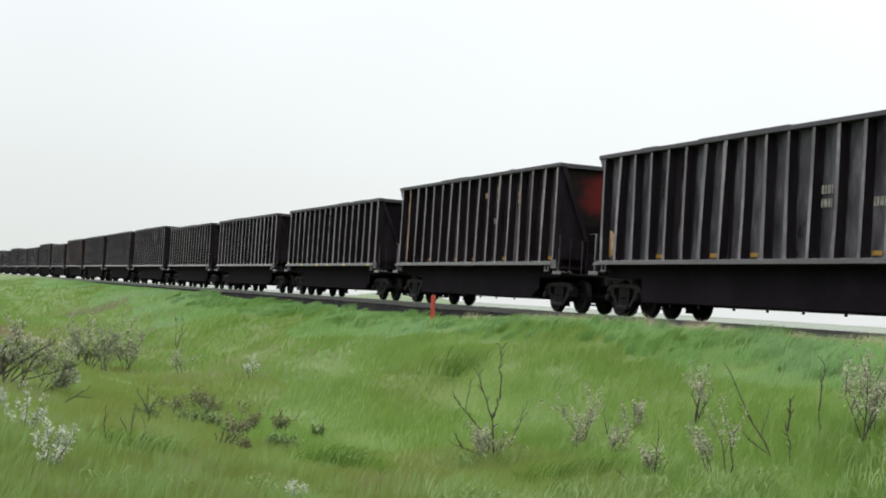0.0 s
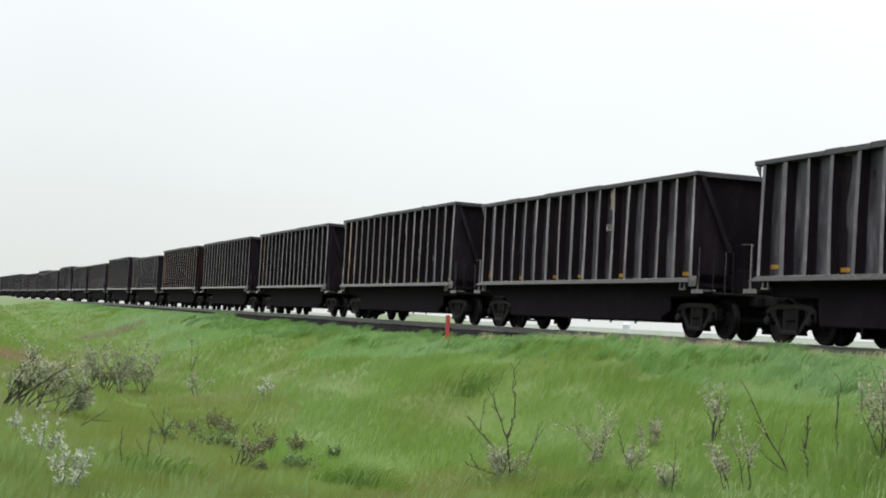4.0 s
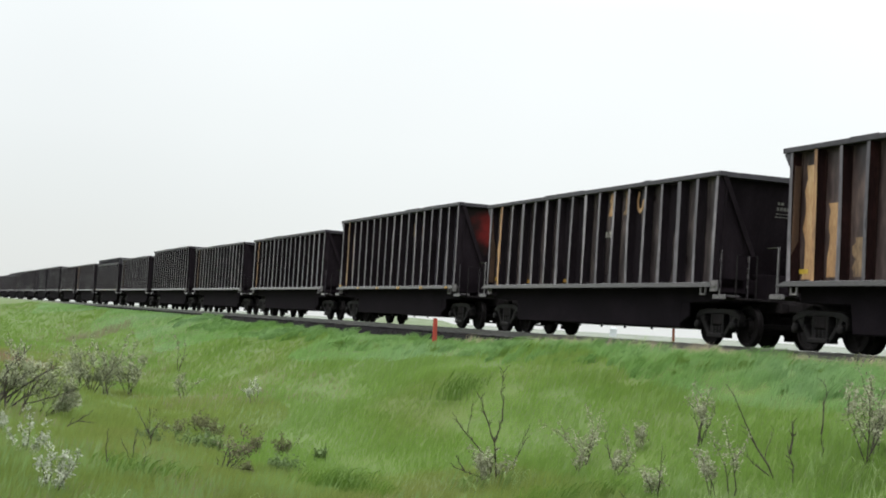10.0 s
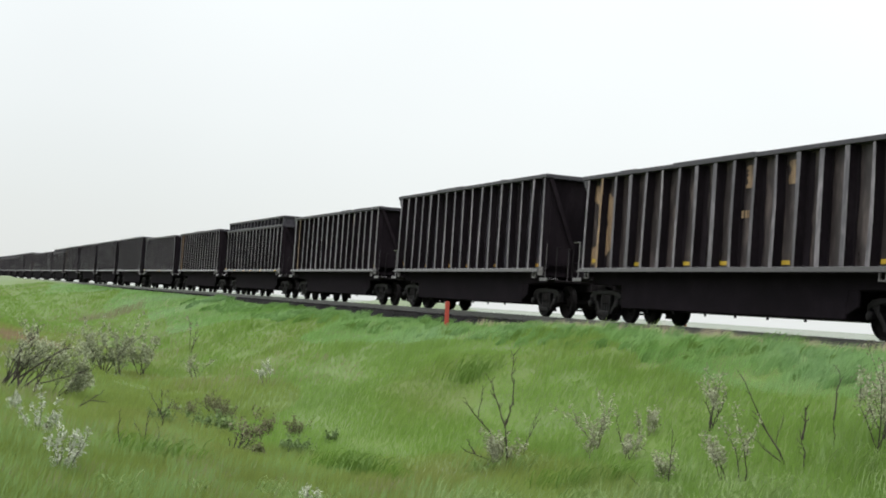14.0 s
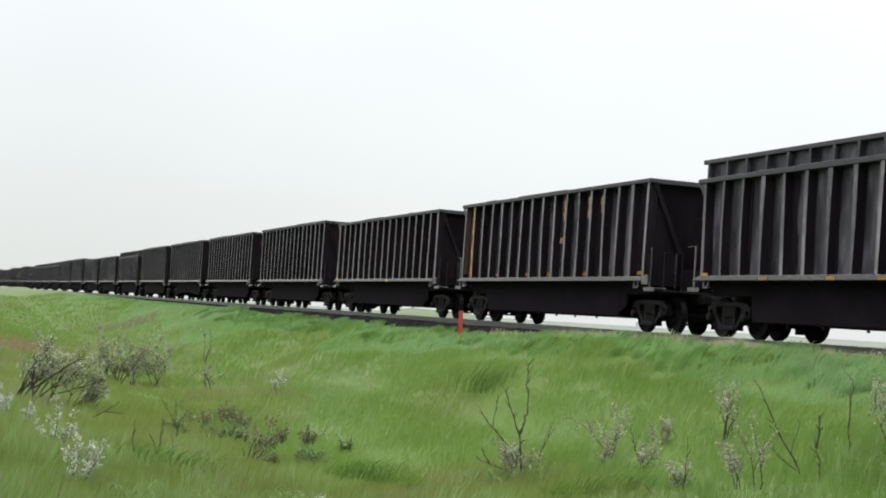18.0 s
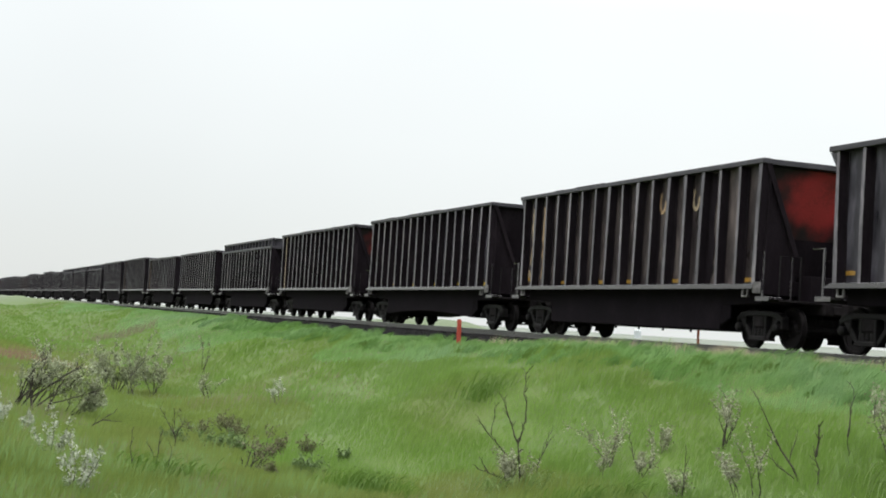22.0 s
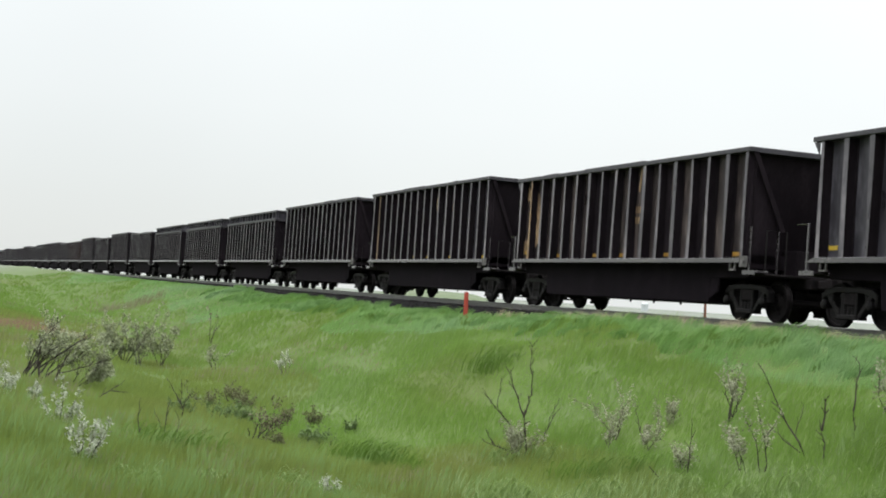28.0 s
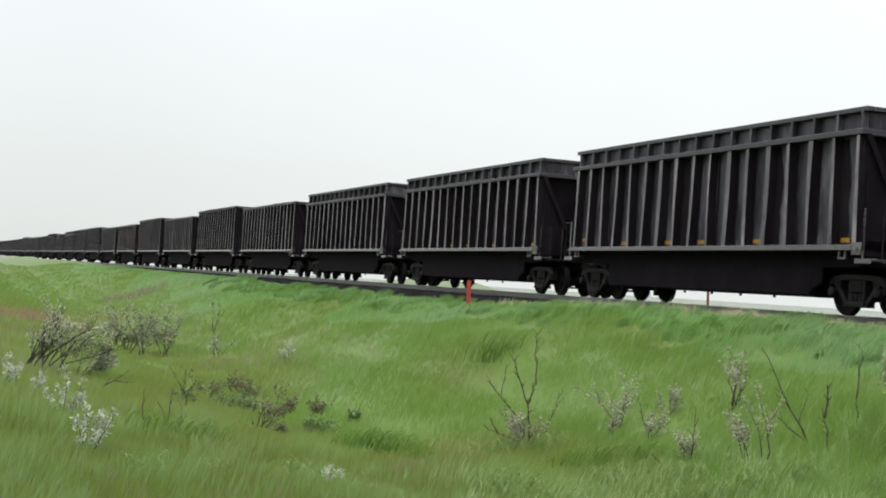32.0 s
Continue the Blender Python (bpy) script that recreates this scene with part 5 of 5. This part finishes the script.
# ---- shrubs ----
def shrub(name, label, pos, height, seed, leaf, density, spread_=0.5, stems=4, bark="bark", leaf_size=0.03, low=0.3, depth=2, lean=0.0, girth=1.0):
    rng = random.Random(seed)
    x, y = pos
    s, w = plan(x, y)
    z = ground_z(s, w) - 0.05
    thing = tagged(new(name), label, "shrub", "shrubs in the ditch grass")
    thing.matrix_basis = pose(x, y, z)
    tips = []
    wood = None

    def branch(p, d, length, r, depth):
        pts, rad = [p], [r]
        for k in range(4):
            d = (d + Vector((rng.gauss(0, 0.16), rng.gauss(0, 0.16), rng.gauss(0.03, 0.1)))).normalized()
            p = p + d * length / 4
            pts.append(p)
            rad.append(r * (1 - 0.17 * (k + 1)))
            if depth > 0 and k >= 1:
                for _ in range(rng.choice((1, 1, 2))):
                    side = Vector((rng.gauss(0, 1), rng.gauss(0, 1), rng.gauss(0.5, 0.4))).normalized()
                    branch(p, (d * 0.85 + side * 0.55).normalized(), length * rng.uniform(0.35, 0.6), r * 0.42, depth - 1)
            if depth <= 1 and p.z > height * low:
                tips.append((p, d))
        wood.tube(pts, rad, 5)

    wood = Geo()
    for k in range(stems):
        a = rng.random() * 6.28
        d = Vector((math.cos(a) * spread_ + lean, math.sin(a) * spread_, 1)).normalized()
        branch(Vector((rng.gauss(0, 0.05), rng.gauss(0, 0.05), 0)), d, height * rng.uniform(0.6, 0.95), girth * (0.004 + 0.007 * height), depth)
    part("branchwork", wood.mesh("branchwork", M[bark]), thing)["kind"] = "stuff"
    if density:
        g = Geo()
        for p, d in tips:
            if rng.random() > density * (1.0 if depth == 1 else 0.62):
                continue
            for _ in range(10 if depth == 1 else 6):
                q = p + Vector((rng.gauss(0, 0.028), rng.gauss(0, 0.028), rng.gauss(0.01, 0.035)))
                u = Vector((rng.gauss(0, 1), rng.gauss(0, 1), rng.gauss(0, 1))).normalized()
                v = u.cross(Vector((rng.gauss(0, 1), rng.gauss(0, 1), rng.gauss(0, 1)))).normalized()
                l, b = leaf_size * rng.uniform(0.5, 1.2), leaf_size * 0.4
                g.poly([q - u * l, q + v * b, q + u * l, q - v * b], [(0, 1, 2, 3)])
        part("leaves", g.mesh("leaves", M[leaf]), thing)
    return thing


def sage(pos, height, stems, spread_, seed, lean=0.0):
    """Upright wands set with clusters of pale leaves."""
    rng = random.Random(seed)
    x, y = pos
    s, w = plan(x, y)
    thing = tagged(new("sagebrush"), SILVER, "shrub", "shrubs in the ditch grass")
    thing.matrix_basis = pose(x, y, ground_z(s, w) - 0.04)
    for k in range(stems):
        wood, g = Geo(), Geo()
        a = 6.28 * k / stems + rng.gauss(0, 0.4)
        tall = height * rng.uniform(0.5, 1.0)
        p = Vector((rng.gauss(0, 0.02), rng.gauss(0, 0.02), 0))
        d = Vector((math.cos(a) * spread_ + lean, math.sin(a) * spread_, 1)).normalized()
        pts = [p]
        for j in range(7):
            d = (d + Vector((rng.gauss(0, 0.12), rng.gauss(0, 0.12), 0.06))).normalized()
            p = p + d * tall / 7
            pts.append(p)
        wood.tube(pts, [0.007 * (1 - 0.11 * j) for j in range(8)], 5)
        for j in range(3, 8):
            if j < 7 and rng.random() < 0.2:
                continue
            c = pts[j] + Vector((rng.gauss(0, 0.02), rng.gauss(0, 0.02), 0))
            for _ in range(20):
                q = c + Vector((rng.gauss(0, 0.023), rng.gauss(0, 0.023), rng.gauss(0, 0.022)))
                u = Vector((rng.gauss(0, 1), rng.gauss(0, 1), rng.gauss(0.5, 0.8))).normalized()
                v = u.cross(Vector((rng.gauss(0, 1), rng.gauss(0, 1), rng.gauss(0, 1)))).normalized()
                l, b = 0.022 * rng.uniform(0.6, 1.2), 0.009
                g.poly([q - u * l, q + v * b, q + u * l, q - v * b], [(0, 1, 2, 3)])
        wand = part("wand", wood.mesh("wand", M["bark"]), thing)
        part("foliage", g.mesh("foliage", M["silver"]), wand)["kind"] = "stuff"
    return thing


def bare_stems(label, pos, limbs, seed, twigs=2, bark="bark"):
    """A leafless shrub: limbs run from (x, z) to (x, z) with a base radius, each crooked and set with thin twigs."""
    rng = random.Random(seed)
    x, y = pos
    thing = tagged(new("dead_stems"), label, "shrub", "shrubs in the ditch grass")
    thing.matrix_basis = pose(x, y, ground_z(*plan(x, y)) - 0.03)
    for x0, z0, x1, z1, r in limbs:
        g = Geo()
        a, b = Vector((x0 - 0.065 * z0, 0, z0)), Vector((x1 - 0.065 * z1, rng.gauss(0, 0.06), z1))  # all bent a little by the wind
        long = (b - a).length
        pts = [a.lerp(b, j / 5) + (Vector((rng.gauss(0, 1), rng.gauss(0, 1), 0)) * long * 0.022 if 0 < j < 5 else Vector()) for j in range(6)]
        g.tube(pts, [0.78 * r * (1 - 0.14 * j) for j in range(6)], 6)
        stem = part("stem", g.mesh("stem", M[bark]), thing)
        g = Geo()
        for j in range(2, 6):
            for _ in range(twigs):
                d = ((b - a).normalized() + Vector((rng.gauss(0, 0.5), rng.gauss(0, 0.4), rng.gauss(0.2, 0.25)))).normalized()
                tip = pts[j] + d * long * rng.uniform(0.1, 0.3)
                g.tube([pts[j], pts[j].lerp(tip, 0.5) + Vector((rng.gauss(0, 0.01), 0, 0.008)), tip], [r * 0.35, r * 0.26, r * 0.14], 4)
        if g.v:
            part("brushwood", g.mesh("brushwood", M[bark]), stem)["kind"] = "stuff"
    return thing


SILVER = "silvery-leaved shrub with dark stems in tall grass"
BARE = "bare dark twiggy shrub standing in grass"
CREAM = "thin shrub with cream leaf clusters in grass"
WEED = "low dark green weed in the ditch grass"
SHRUBS = []
for name, label, pos, h, leaf, dens, spr, n, bark, size, low, lean in (
    ("silverberry", CREAM, (0.78, 20.5), 0.5, "cream_leaf", 0.95, 0.5, 6, "bark", 0.026, 0.25, 0.0),
    ("silverberry", CREAM, (2.2, 20.9), 0.72, "cream_leaf", 0.8, 0.34, 5, "twig", 0.024, 0.35, -0.1),
    ("silverberry", CREAM, (2.48, 19.7), 0.42, "cream_leaf", 0.9, 0.35, 3, "bark", 0.026, 0.4, 0.0),
    ("silverberry", CREAM, (1.95, 20.1), 0.42, "cream_leaf", 0.8, 0.25, 2, "twig", 0.024, 0.5, 0.1),
    ("silverberry", CREAM, (2.9, 20.9), 0.42, "cream_leaf", 0.7, 0.35, 4, "twig", 0.024, 0.3, 0.0),
    ("silverberry", CREAM, (3.65, 20.1), 0.8, "cream_leaf", 0.95, 0.2, 4, "bark", 0.026, 0.42, 0.05),
    ("silverberry", CREAM, (3.4, 17.5), 0.5, "cream_leaf", 0.9, 0.24, 3, "bark", 0.026, 0.6, -0.3),
    ("silverberry", CREAM, (3.6, 17.35), 0.8, "cream_leaf", 0.9, 0.08, 2, "bark", 0.024, 0.5, 0.02),
    ("silverberry", CREAM, (2.7, 17.9), 0.38, "cream_leaf", 0.9, 0.3, 3, "bark", 0.022, 0.3, -0.1),
    ("silverberry", CREAM, (5.08, 17.0), 0.95, "cream_leaf", 0.9, 0.3, 5, "bark", 0.026, 0.35, 0.0),
    ("silverberry", CREAM, (5.3, 17.3), 0.85, "cream_leaf", 0.9, 0.35, 4, "bark", 0.026, 0.35, 0.0),
    ("weed", WEED, (-2.25, 22.7), 0.26, "weed_leaf", 0.5, 0.7, 6, "bark", 0.03, 0.1, 0.2),
    ("weed", WEED, (-2.55, 22.9), 0.24, "weed_leaf", 0.5, 0.7, 5, "bark", 0.03, 0.1, 0.2),
    ("weed", WEED, (-3.8, 24.8), 0.36, "weed_leaf", 0.45, 0.6, 7, "bark", 0.03, 0.1, 0.1),
    ("weed", WEED, (-4.2, 24.6), 0.34, "weed_leaf", 0.45, 0.6, 6, "bark", 0.03, 0.1, 0.1),
    ("weed", WEED, (-2.7, 25.4), 0.36, "brown_leaf", 0.3, 0.4, 6, "bark", 0.028, 0.1, 0.1),
    ("weed", WEED, (-3.1, 25.5), 0.36, "brown_leaf", 0.3, 0.4, 6, "bark", 0.028, 0.1, 0.1),
    ("weed", WEED, (-1.9, 24.8), 0.22, "weed_leaf", 0.4, 0.25, 3, "bark", 0.034, 0.1, 0.0),
    ("weed", WEED, (-2.75, 21.5), 0.18, "brown_leaf", 0.5, 0.4, 4, "bark", 0.03, 0.1, 0.0),
    ("weed", WEED, (-4.6, 23.4), 0.36, "weed_leaf", 0.5, 0.6, 6, "bark", 0.03, 0.1, 0.1),
):
    if leaf in ("dead_leaf", "brown_leaf"):
        label = "low dry brown weed in the ditch grass"
    ob = shrub(name, label, pos, h, 40 + len(SHRUBS), leaf, dens, spr, n, bark, size, low, 1, lean)
    SHRUBS.append((ob, ob.matrix_basis.copy(), 0.9 if h < 1 else 0.6))

TALL = "tall bare dark shrub with forked limbs in the grass"
for label, pos, limbs, twigs in (
    (TALL, (0.91, 20.66), ((0, 0, -0.02, 0.62, 0.024), (-0.02, 0.6, -0.22, 1.2, 0.016), (-0.02, 0.62, 0.09, 0.92, 0.016), (0.09, 0.9, 0.1, 1.6, 0.012),
                           (0, 0.03, -0.58, 0.22, 0.015), (-0.45, 0.18, -0.56, 0.36, 0.01), (-0.2, 0.45, -0.55, 0.86, 0.013), (-0.4, 0.7, -0.34, 1.08, 0.009), (0.18, 0.05, 0.42, 0.72, 0.011)), 2),
    (BARE, (4.15, 17.7), ((0, 0, -0.48, 1.0, 0.016), (0, 0, -0.4, 0.34, 0.011), (-0.12, 0.24, 0.0, 0.62, 0.008)), 1),
    (BARE, (4.26, 17.2), ((0.02, 0, -0.03, 0.42, 0.014), (-0.03, 0.4, 0.0, 0.74, 0.02)), 2),
    (BARE, (4.78, 17.87), ((0, 0, -0.02, 0.36, 0.012), (-0.02, 0.34, 0.06, 0.92, 0.015)), 1),
    (BARE, (2.78, 17.86), ((0, 0, 0.03, 0.58, 0.011),), 1),
    (BARE, (2.42, 17.8), ((0.05, 0, -0.13, 0.2, 0.012),), 0),
    (BARE, (2.5, 20.1), ((0, 0.05, -0.12, 0.5, 0.012),), 1),
    (BARE, (3.72, 20.2), ((0, 0, -0.1, 0.42, 0.013), (0, 0.05, 0.16, 0.44, 0.011)), 1),
    (BARE, (-3.72, 16.7), ((0, 0, 0.02, 0.44, 0.012),), 1),
    (BARE, (-3.56, 17.1), ((0, 0, 0.08, 0.46, 0.014), (0.02, 0.2, -0.06, 0.42, 0.008)), 1),
    (BARE, (-3.3, 16.6), ((0, 0, 0.04, 0.4, 0.008),), 1),
    (BARE, (-4.17, 21.5), ((0, 0, -0.02, 0.56, 0.011), (0, 0.25, 0.14, 0.5, 0.009), (-0.02, 0.3, -0.22, 0.62, 0.009)), 2),
    (BARE, (-5.83, 22.5), ((0, 0.02, 0.5, 0.34, 0.016), (0.1, 0.05, -0.14, 0.18, 0.01), (0.3, 0.22, 0.56, 0.2, 0.009)), 1),
    (BARE, (-3.17, 21.8), ((0, 0, -0.04, 0.22, 0.018), (0, 0, 0.12, 0.36, 0.016), (0.02, 0.02, 0.4, 0.16, 0.01)), 1),
    (BARE, (-7.35, 24.6), ((0, 0, 0.0, 0.66, 0.014),), 2),
    (TALL, (-7.1, 24.0), ((0, 0, 0.02, 0.76, 0.036), (0.01, 0.3, 0.8, 0.82, 0.02), (0.01, 0.5, 0.3, 1.05, 0.016), (0.24, 0, 0.5, 0.56, 0.026), (0.3, 0.22, 1.2, 0.5, 0.015)), 3),
):
    ob = bare_stems(label, pos, limbs, 300 + len(SHRUBS), twigs)
    SHRUBS.append((ob, ob.matrix_basis.copy(), 0.5))

# the thicket in the low corner of the ditch: wind-bent to one side
THICK = "leaning silverberry with dark trunks and pale leaves"
TWIGGY = "low brown twiggy bush in the ditch grass"
for name, label, pos, h, leaf, dens, spr, n, bark, size, low, depth, lean, girth in (
    ("silverberry", THICK, (-7.45, 24.1), 1.0, "grey_leaf", 0.6, 0.38, 5, "bark", 0.036, 0.4, 2, 0.7, 2.0),
    ("silverberry", THICK, (-7.4, 24.9), 1.0, "grey_leaf", 0.6, 0.45, 5, "bark", 0.036, 0.4, 2, 0.85, 1.6),
    ("silverberry", THICK, (-6.85, 25.3), 0.7, "grey_leaf", 0.9, 0.6, 6, "bark", 0.036, 0.3, 2, 0.5, 1.0),
    ("silverberry", SILVER, (-9.05, 38.2), 1.25, "grey_leaf", 0.55, 0.3, 5, "bark", 0.044, 0.5, 2, 0.05, 1.3),
    ("silverberry", SILVER, (-8.75, 38.5), 0.95, "grey_leaf", 0.7, 0.4, 6, "bark", 0.044, 0.3, 2, 0.1, 1.0),
    ("silverberry", SILVER, (-9.3, 38.0), 0.8, "grey_leaf", 0.6, 0.45, 6, "bark", 0.044, 0.3, 2, 0.1, 1.0),
    ("silverberry", SILVER, (-8.3, 39.4), 0.9, "grey_leaf", 0.6, 0.3, 6, "bark", 0.044, 0.4, 2, 0.0, 1.2),
    ("silverberry", SILVER, (-6.8, 39.2), 0.6, "grey_leaf", 0.3, 0.5, 5, "bark", 0.034, 0.3, 2, 0.0, 1.0),
    ("silverberry", SILVER, (-8.6, 48.2), 1.1, "cream_leaf", 0.3, 0.15, 3, "bark", 0.05, 0.75, 1, 0.0, 1.0),
    ("silverberry", SILVER, (-4.31, 34.5), 0.55, "silver", 0.4, 0.35, 4, "twig", 0.034, 0.5, 1, 0.0, 1.0),
    ("dry_bush", TWIGGY, (-4.75, 26.5), 0.4, "brown_leaf", 0.2, 0.8, 8, "bark", 0.026, 0.4, 2, 0.1, 1.0),
    ("dry_bush", TWIGGY, (-4.25, 27.0), 0.36, "brown_leaf", 0.25, 0.8, 8, "bark", 0.026, 0.4, 2, 0.1, 1.0),
    ("dry_bush", TWIGGY, (-4.5, 28.5), 0.4, "brown_leaf", 0.35, 0.9, 8, "bark", 0.026, 0.4, 2, 0.1, 1.0),
    ("dry_bush", "dense dark brown bush leaning over the grass", (-3.15, 21.95), 0.56, "dead_leaf", 0.28, 0.4, 8, "bark", 0.028, 0.5, 2, 0.6, 1.0),
):
    ob = shrub(name, label, pos, h, 40 + len(SHRUBS), leaf, dens, spr, n, bark, size, low, depth, lean, girth)
    SHRUBS.append((ob, ob.matrix_basis.copy(), 0.9 if h < 1 else 0.6))

for pos, h, n, spr, lean in (((-3.5, 13.45), 0.68, 7, 0.36, 0.14), ((-4.45, 15.85), 0.66, 7, 0.24, 0.32), ((-5.83, 18.4), 0.56, 6, 0.3, 0.1), ((-5.5, 18.5), 0.34, 5, 0.4, 0.2), ((-4.5, 13.8), 0.16, 4, 0.5, 0.0), ((-1.37, 15.37), 0.36, 4, 0.14, 0.0)):
    ob = sage(pos, h, n, spr, 240 + len(SHRUBS), lean)
    SHRUBS.append((ob, ob.matrix_basis.copy(), 1.1))


def tuft(pos, height, count, seed, m, label):
    """A clump of long grass that leans with the wind."""
    rng = random.Random(seed)
    x, y = pos
    s, w = plan(x, y)
    thing = tagged(new("grass_tuft"), label, "grass tuft", "tufts of long grass")
    thing.matrix_basis = pose(x, y, ground_z(s, w) - 0.03)
    g = Geo()
    for _ in range(count):
        a = rng.gauss(0, height * 0.4)
        b = rng.gauss(0, height * 0.4)
        h = height * rng.uniform(0.35, 1.0)
        q = (0.0105 if m == "grass_pale" else 0.006) * rng.uniform(0.7, 1.3)
        d = rng.gauss(0.5, 0.7)
        c, e = math.cos(d), math.sin(d)
        droop = rng.uniform(0.25, 1.0)
        pts = []
        for j, (along, up) in enumerate(((0, 0), (0.1, 0.45), (0.28, 0.8), (0.5, 1.0 - 0.12 * droop), (0.5 + 0.28 * droop, 1.0 - 0.5 * droop))):
            f = q * (0.9, 1.0, 1.0, 0.8, 0.15)[j]
            for sg in (-1, 1):
                pts.append((a + c * along * h - e * f * sg * 0.5 + f * sg * 0.7, b + e * along * h + c * f * sg * 0.5, up * h))
        g.poly(pts, [(0, 1, 3, 2), (2, 3, 5, 4), (4, 5, 7, 6), (6, 7, 9, 8)])
    part("blade", g.mesh("blade", M[m]), thing)["kind"] = "stuff"
    return thing


TUFTS = []
PALE_TUFTS = [((0.35 + 0.42 * k + 0.21 * math.sin(5.1 * k), 17.0 - 0.13 * k + 0.75 * math.sin(2.7 * k)), 0.36 + 0.07 * math.sin(3.3 * k), 55, "grass_pale") for k in range(13)]
for pos, h, n, m in [((-3.55, 16.5), 0.36, 110, "grass_dark"), ((-3.85, 17.0), 0.3, 80, "grass"), ((-3.2, 16.5), 0.34, 100, "grass_dark"), ((-3.0, 17.2), 0.28, 70, "grass"),
                     ((-1.35, 20.5), 0.42, 200, "grass_dark"), ((-1.05, 20.2), 0.36, 110, "grass_dark"), ((-1.7, 20.9), 0.38, 130, "grass"), ((-0.75, 19.6), 0.32, 90, "grass"),
                     ((1.7, 18.5), 0.34, 110, "grass_dark"), ((2.15, 18.4), 0.32, 90, "grass_dark"), ((1.3, 18.7), 0.3, 80, "grass"),
                     ((0.35, 28.4), 0.6, 170, "grass_dark"), ((0.62, 28.8), 0.45, 110, "grass_dark"),
                     ((-1.9, 15.6), 0.3, 50, "grass_pale"), ((-1.5, 15.9), 0.28, 50, "grass_pale"), ((-3.0, 13.1), 0.3, 60, "grass_pale"), ((-2.5, 14.2), 0.26, 40, "grass_pale"),
                     ((0.5, 20.3), 0.36, 60, "grass_pale"), ((1.05, 20.0), 0.36, 60, "grass_pale"),
                     *PALE_TUFTS]:
    lab = {"grass_dark": "lush dark green grass tuft in the ditch", "grass": "long green grass tuft in the ditch", "grass_pale": "pale long-bladed grass tuft near the road", "grass_bank": "wind-blown silvery grass tuft on the bank"}[m]
    ob = tuft(pos, h, n, 70 + len(TUFTS), m, lab)
    TUFTS.append((ob, ob.matrix_basis.copy(), 2.2))

# ---- distance beyond the track ----
def far_shed():
    x, y, _, _ = place(-6.75, 650)
    shed = tagged(new("far_tank"), "small grey distant tank building on the plain", "building")
    shed.matrix_basis = pose(x, y, -0.5)
    part("wall", Geo().lathe([(0, 1.6), (3.2, 1.6)], (0, 0, 0), 18, "z").mesh("wall", M["far_shed"]), shed)
    part("roof", Geo().lathe([(3.2, 1.75), (3.9, 0.9), (4.1, 0.2)], (0, 0, 0), 18, "z").mesh("roof", M["far_shed"]), shed)


far_shed()
build_ties()


def motions():
    # the cars roll along the track; wheels turn while a car is close by
    for i, (car, sets) in enumerate(CARS):
        rows = []
        for k in range(65):
            t = k * 0.5
            s = i * PITCH - gone(t) - LEN / 2
            x, y, th = track(s)
            rows.append((t, pose(x, y, 0, 0, 0, math.degrees(th) + 180)))
        walk(car, rows)
        ts = [k / 30 for k in range(961) if -34 < i * PITCH - gone(k / 30) < 34]
        if not ts:
            continue
        for st in sets:
            x = st.matrix_basis.translation.x
            wr = []
            span = ([0.0] if ts[0] > 0 else []) + ts + ([32.0] if ts[-1] < 31.99 else [])
            for t in span:
                tt = min(max(t, ts[0]), ts[-1])
                wr.append((t, pose(x, 0, 0.457) @ Matrix.Rotation(gone(tt) / 0.457, 4, "Y")))
            walk(st, wr)
    # shrubs and long grass sway in the wind
    for j, (ob, base, amp) in enumerate(SHRUBS + TUFTS):
        rows = []
        for k in range(65):
            t = k * 0.5
            a = amp * (math.sin(t * 2.3 + j * 1.7) + 0.6 * math.sin(t * 3.9 + j))
            rows.append((t, base @ pose(0, 0, 0, a * 0.4, a, 0)))
        walk(ob, rows)


motions()
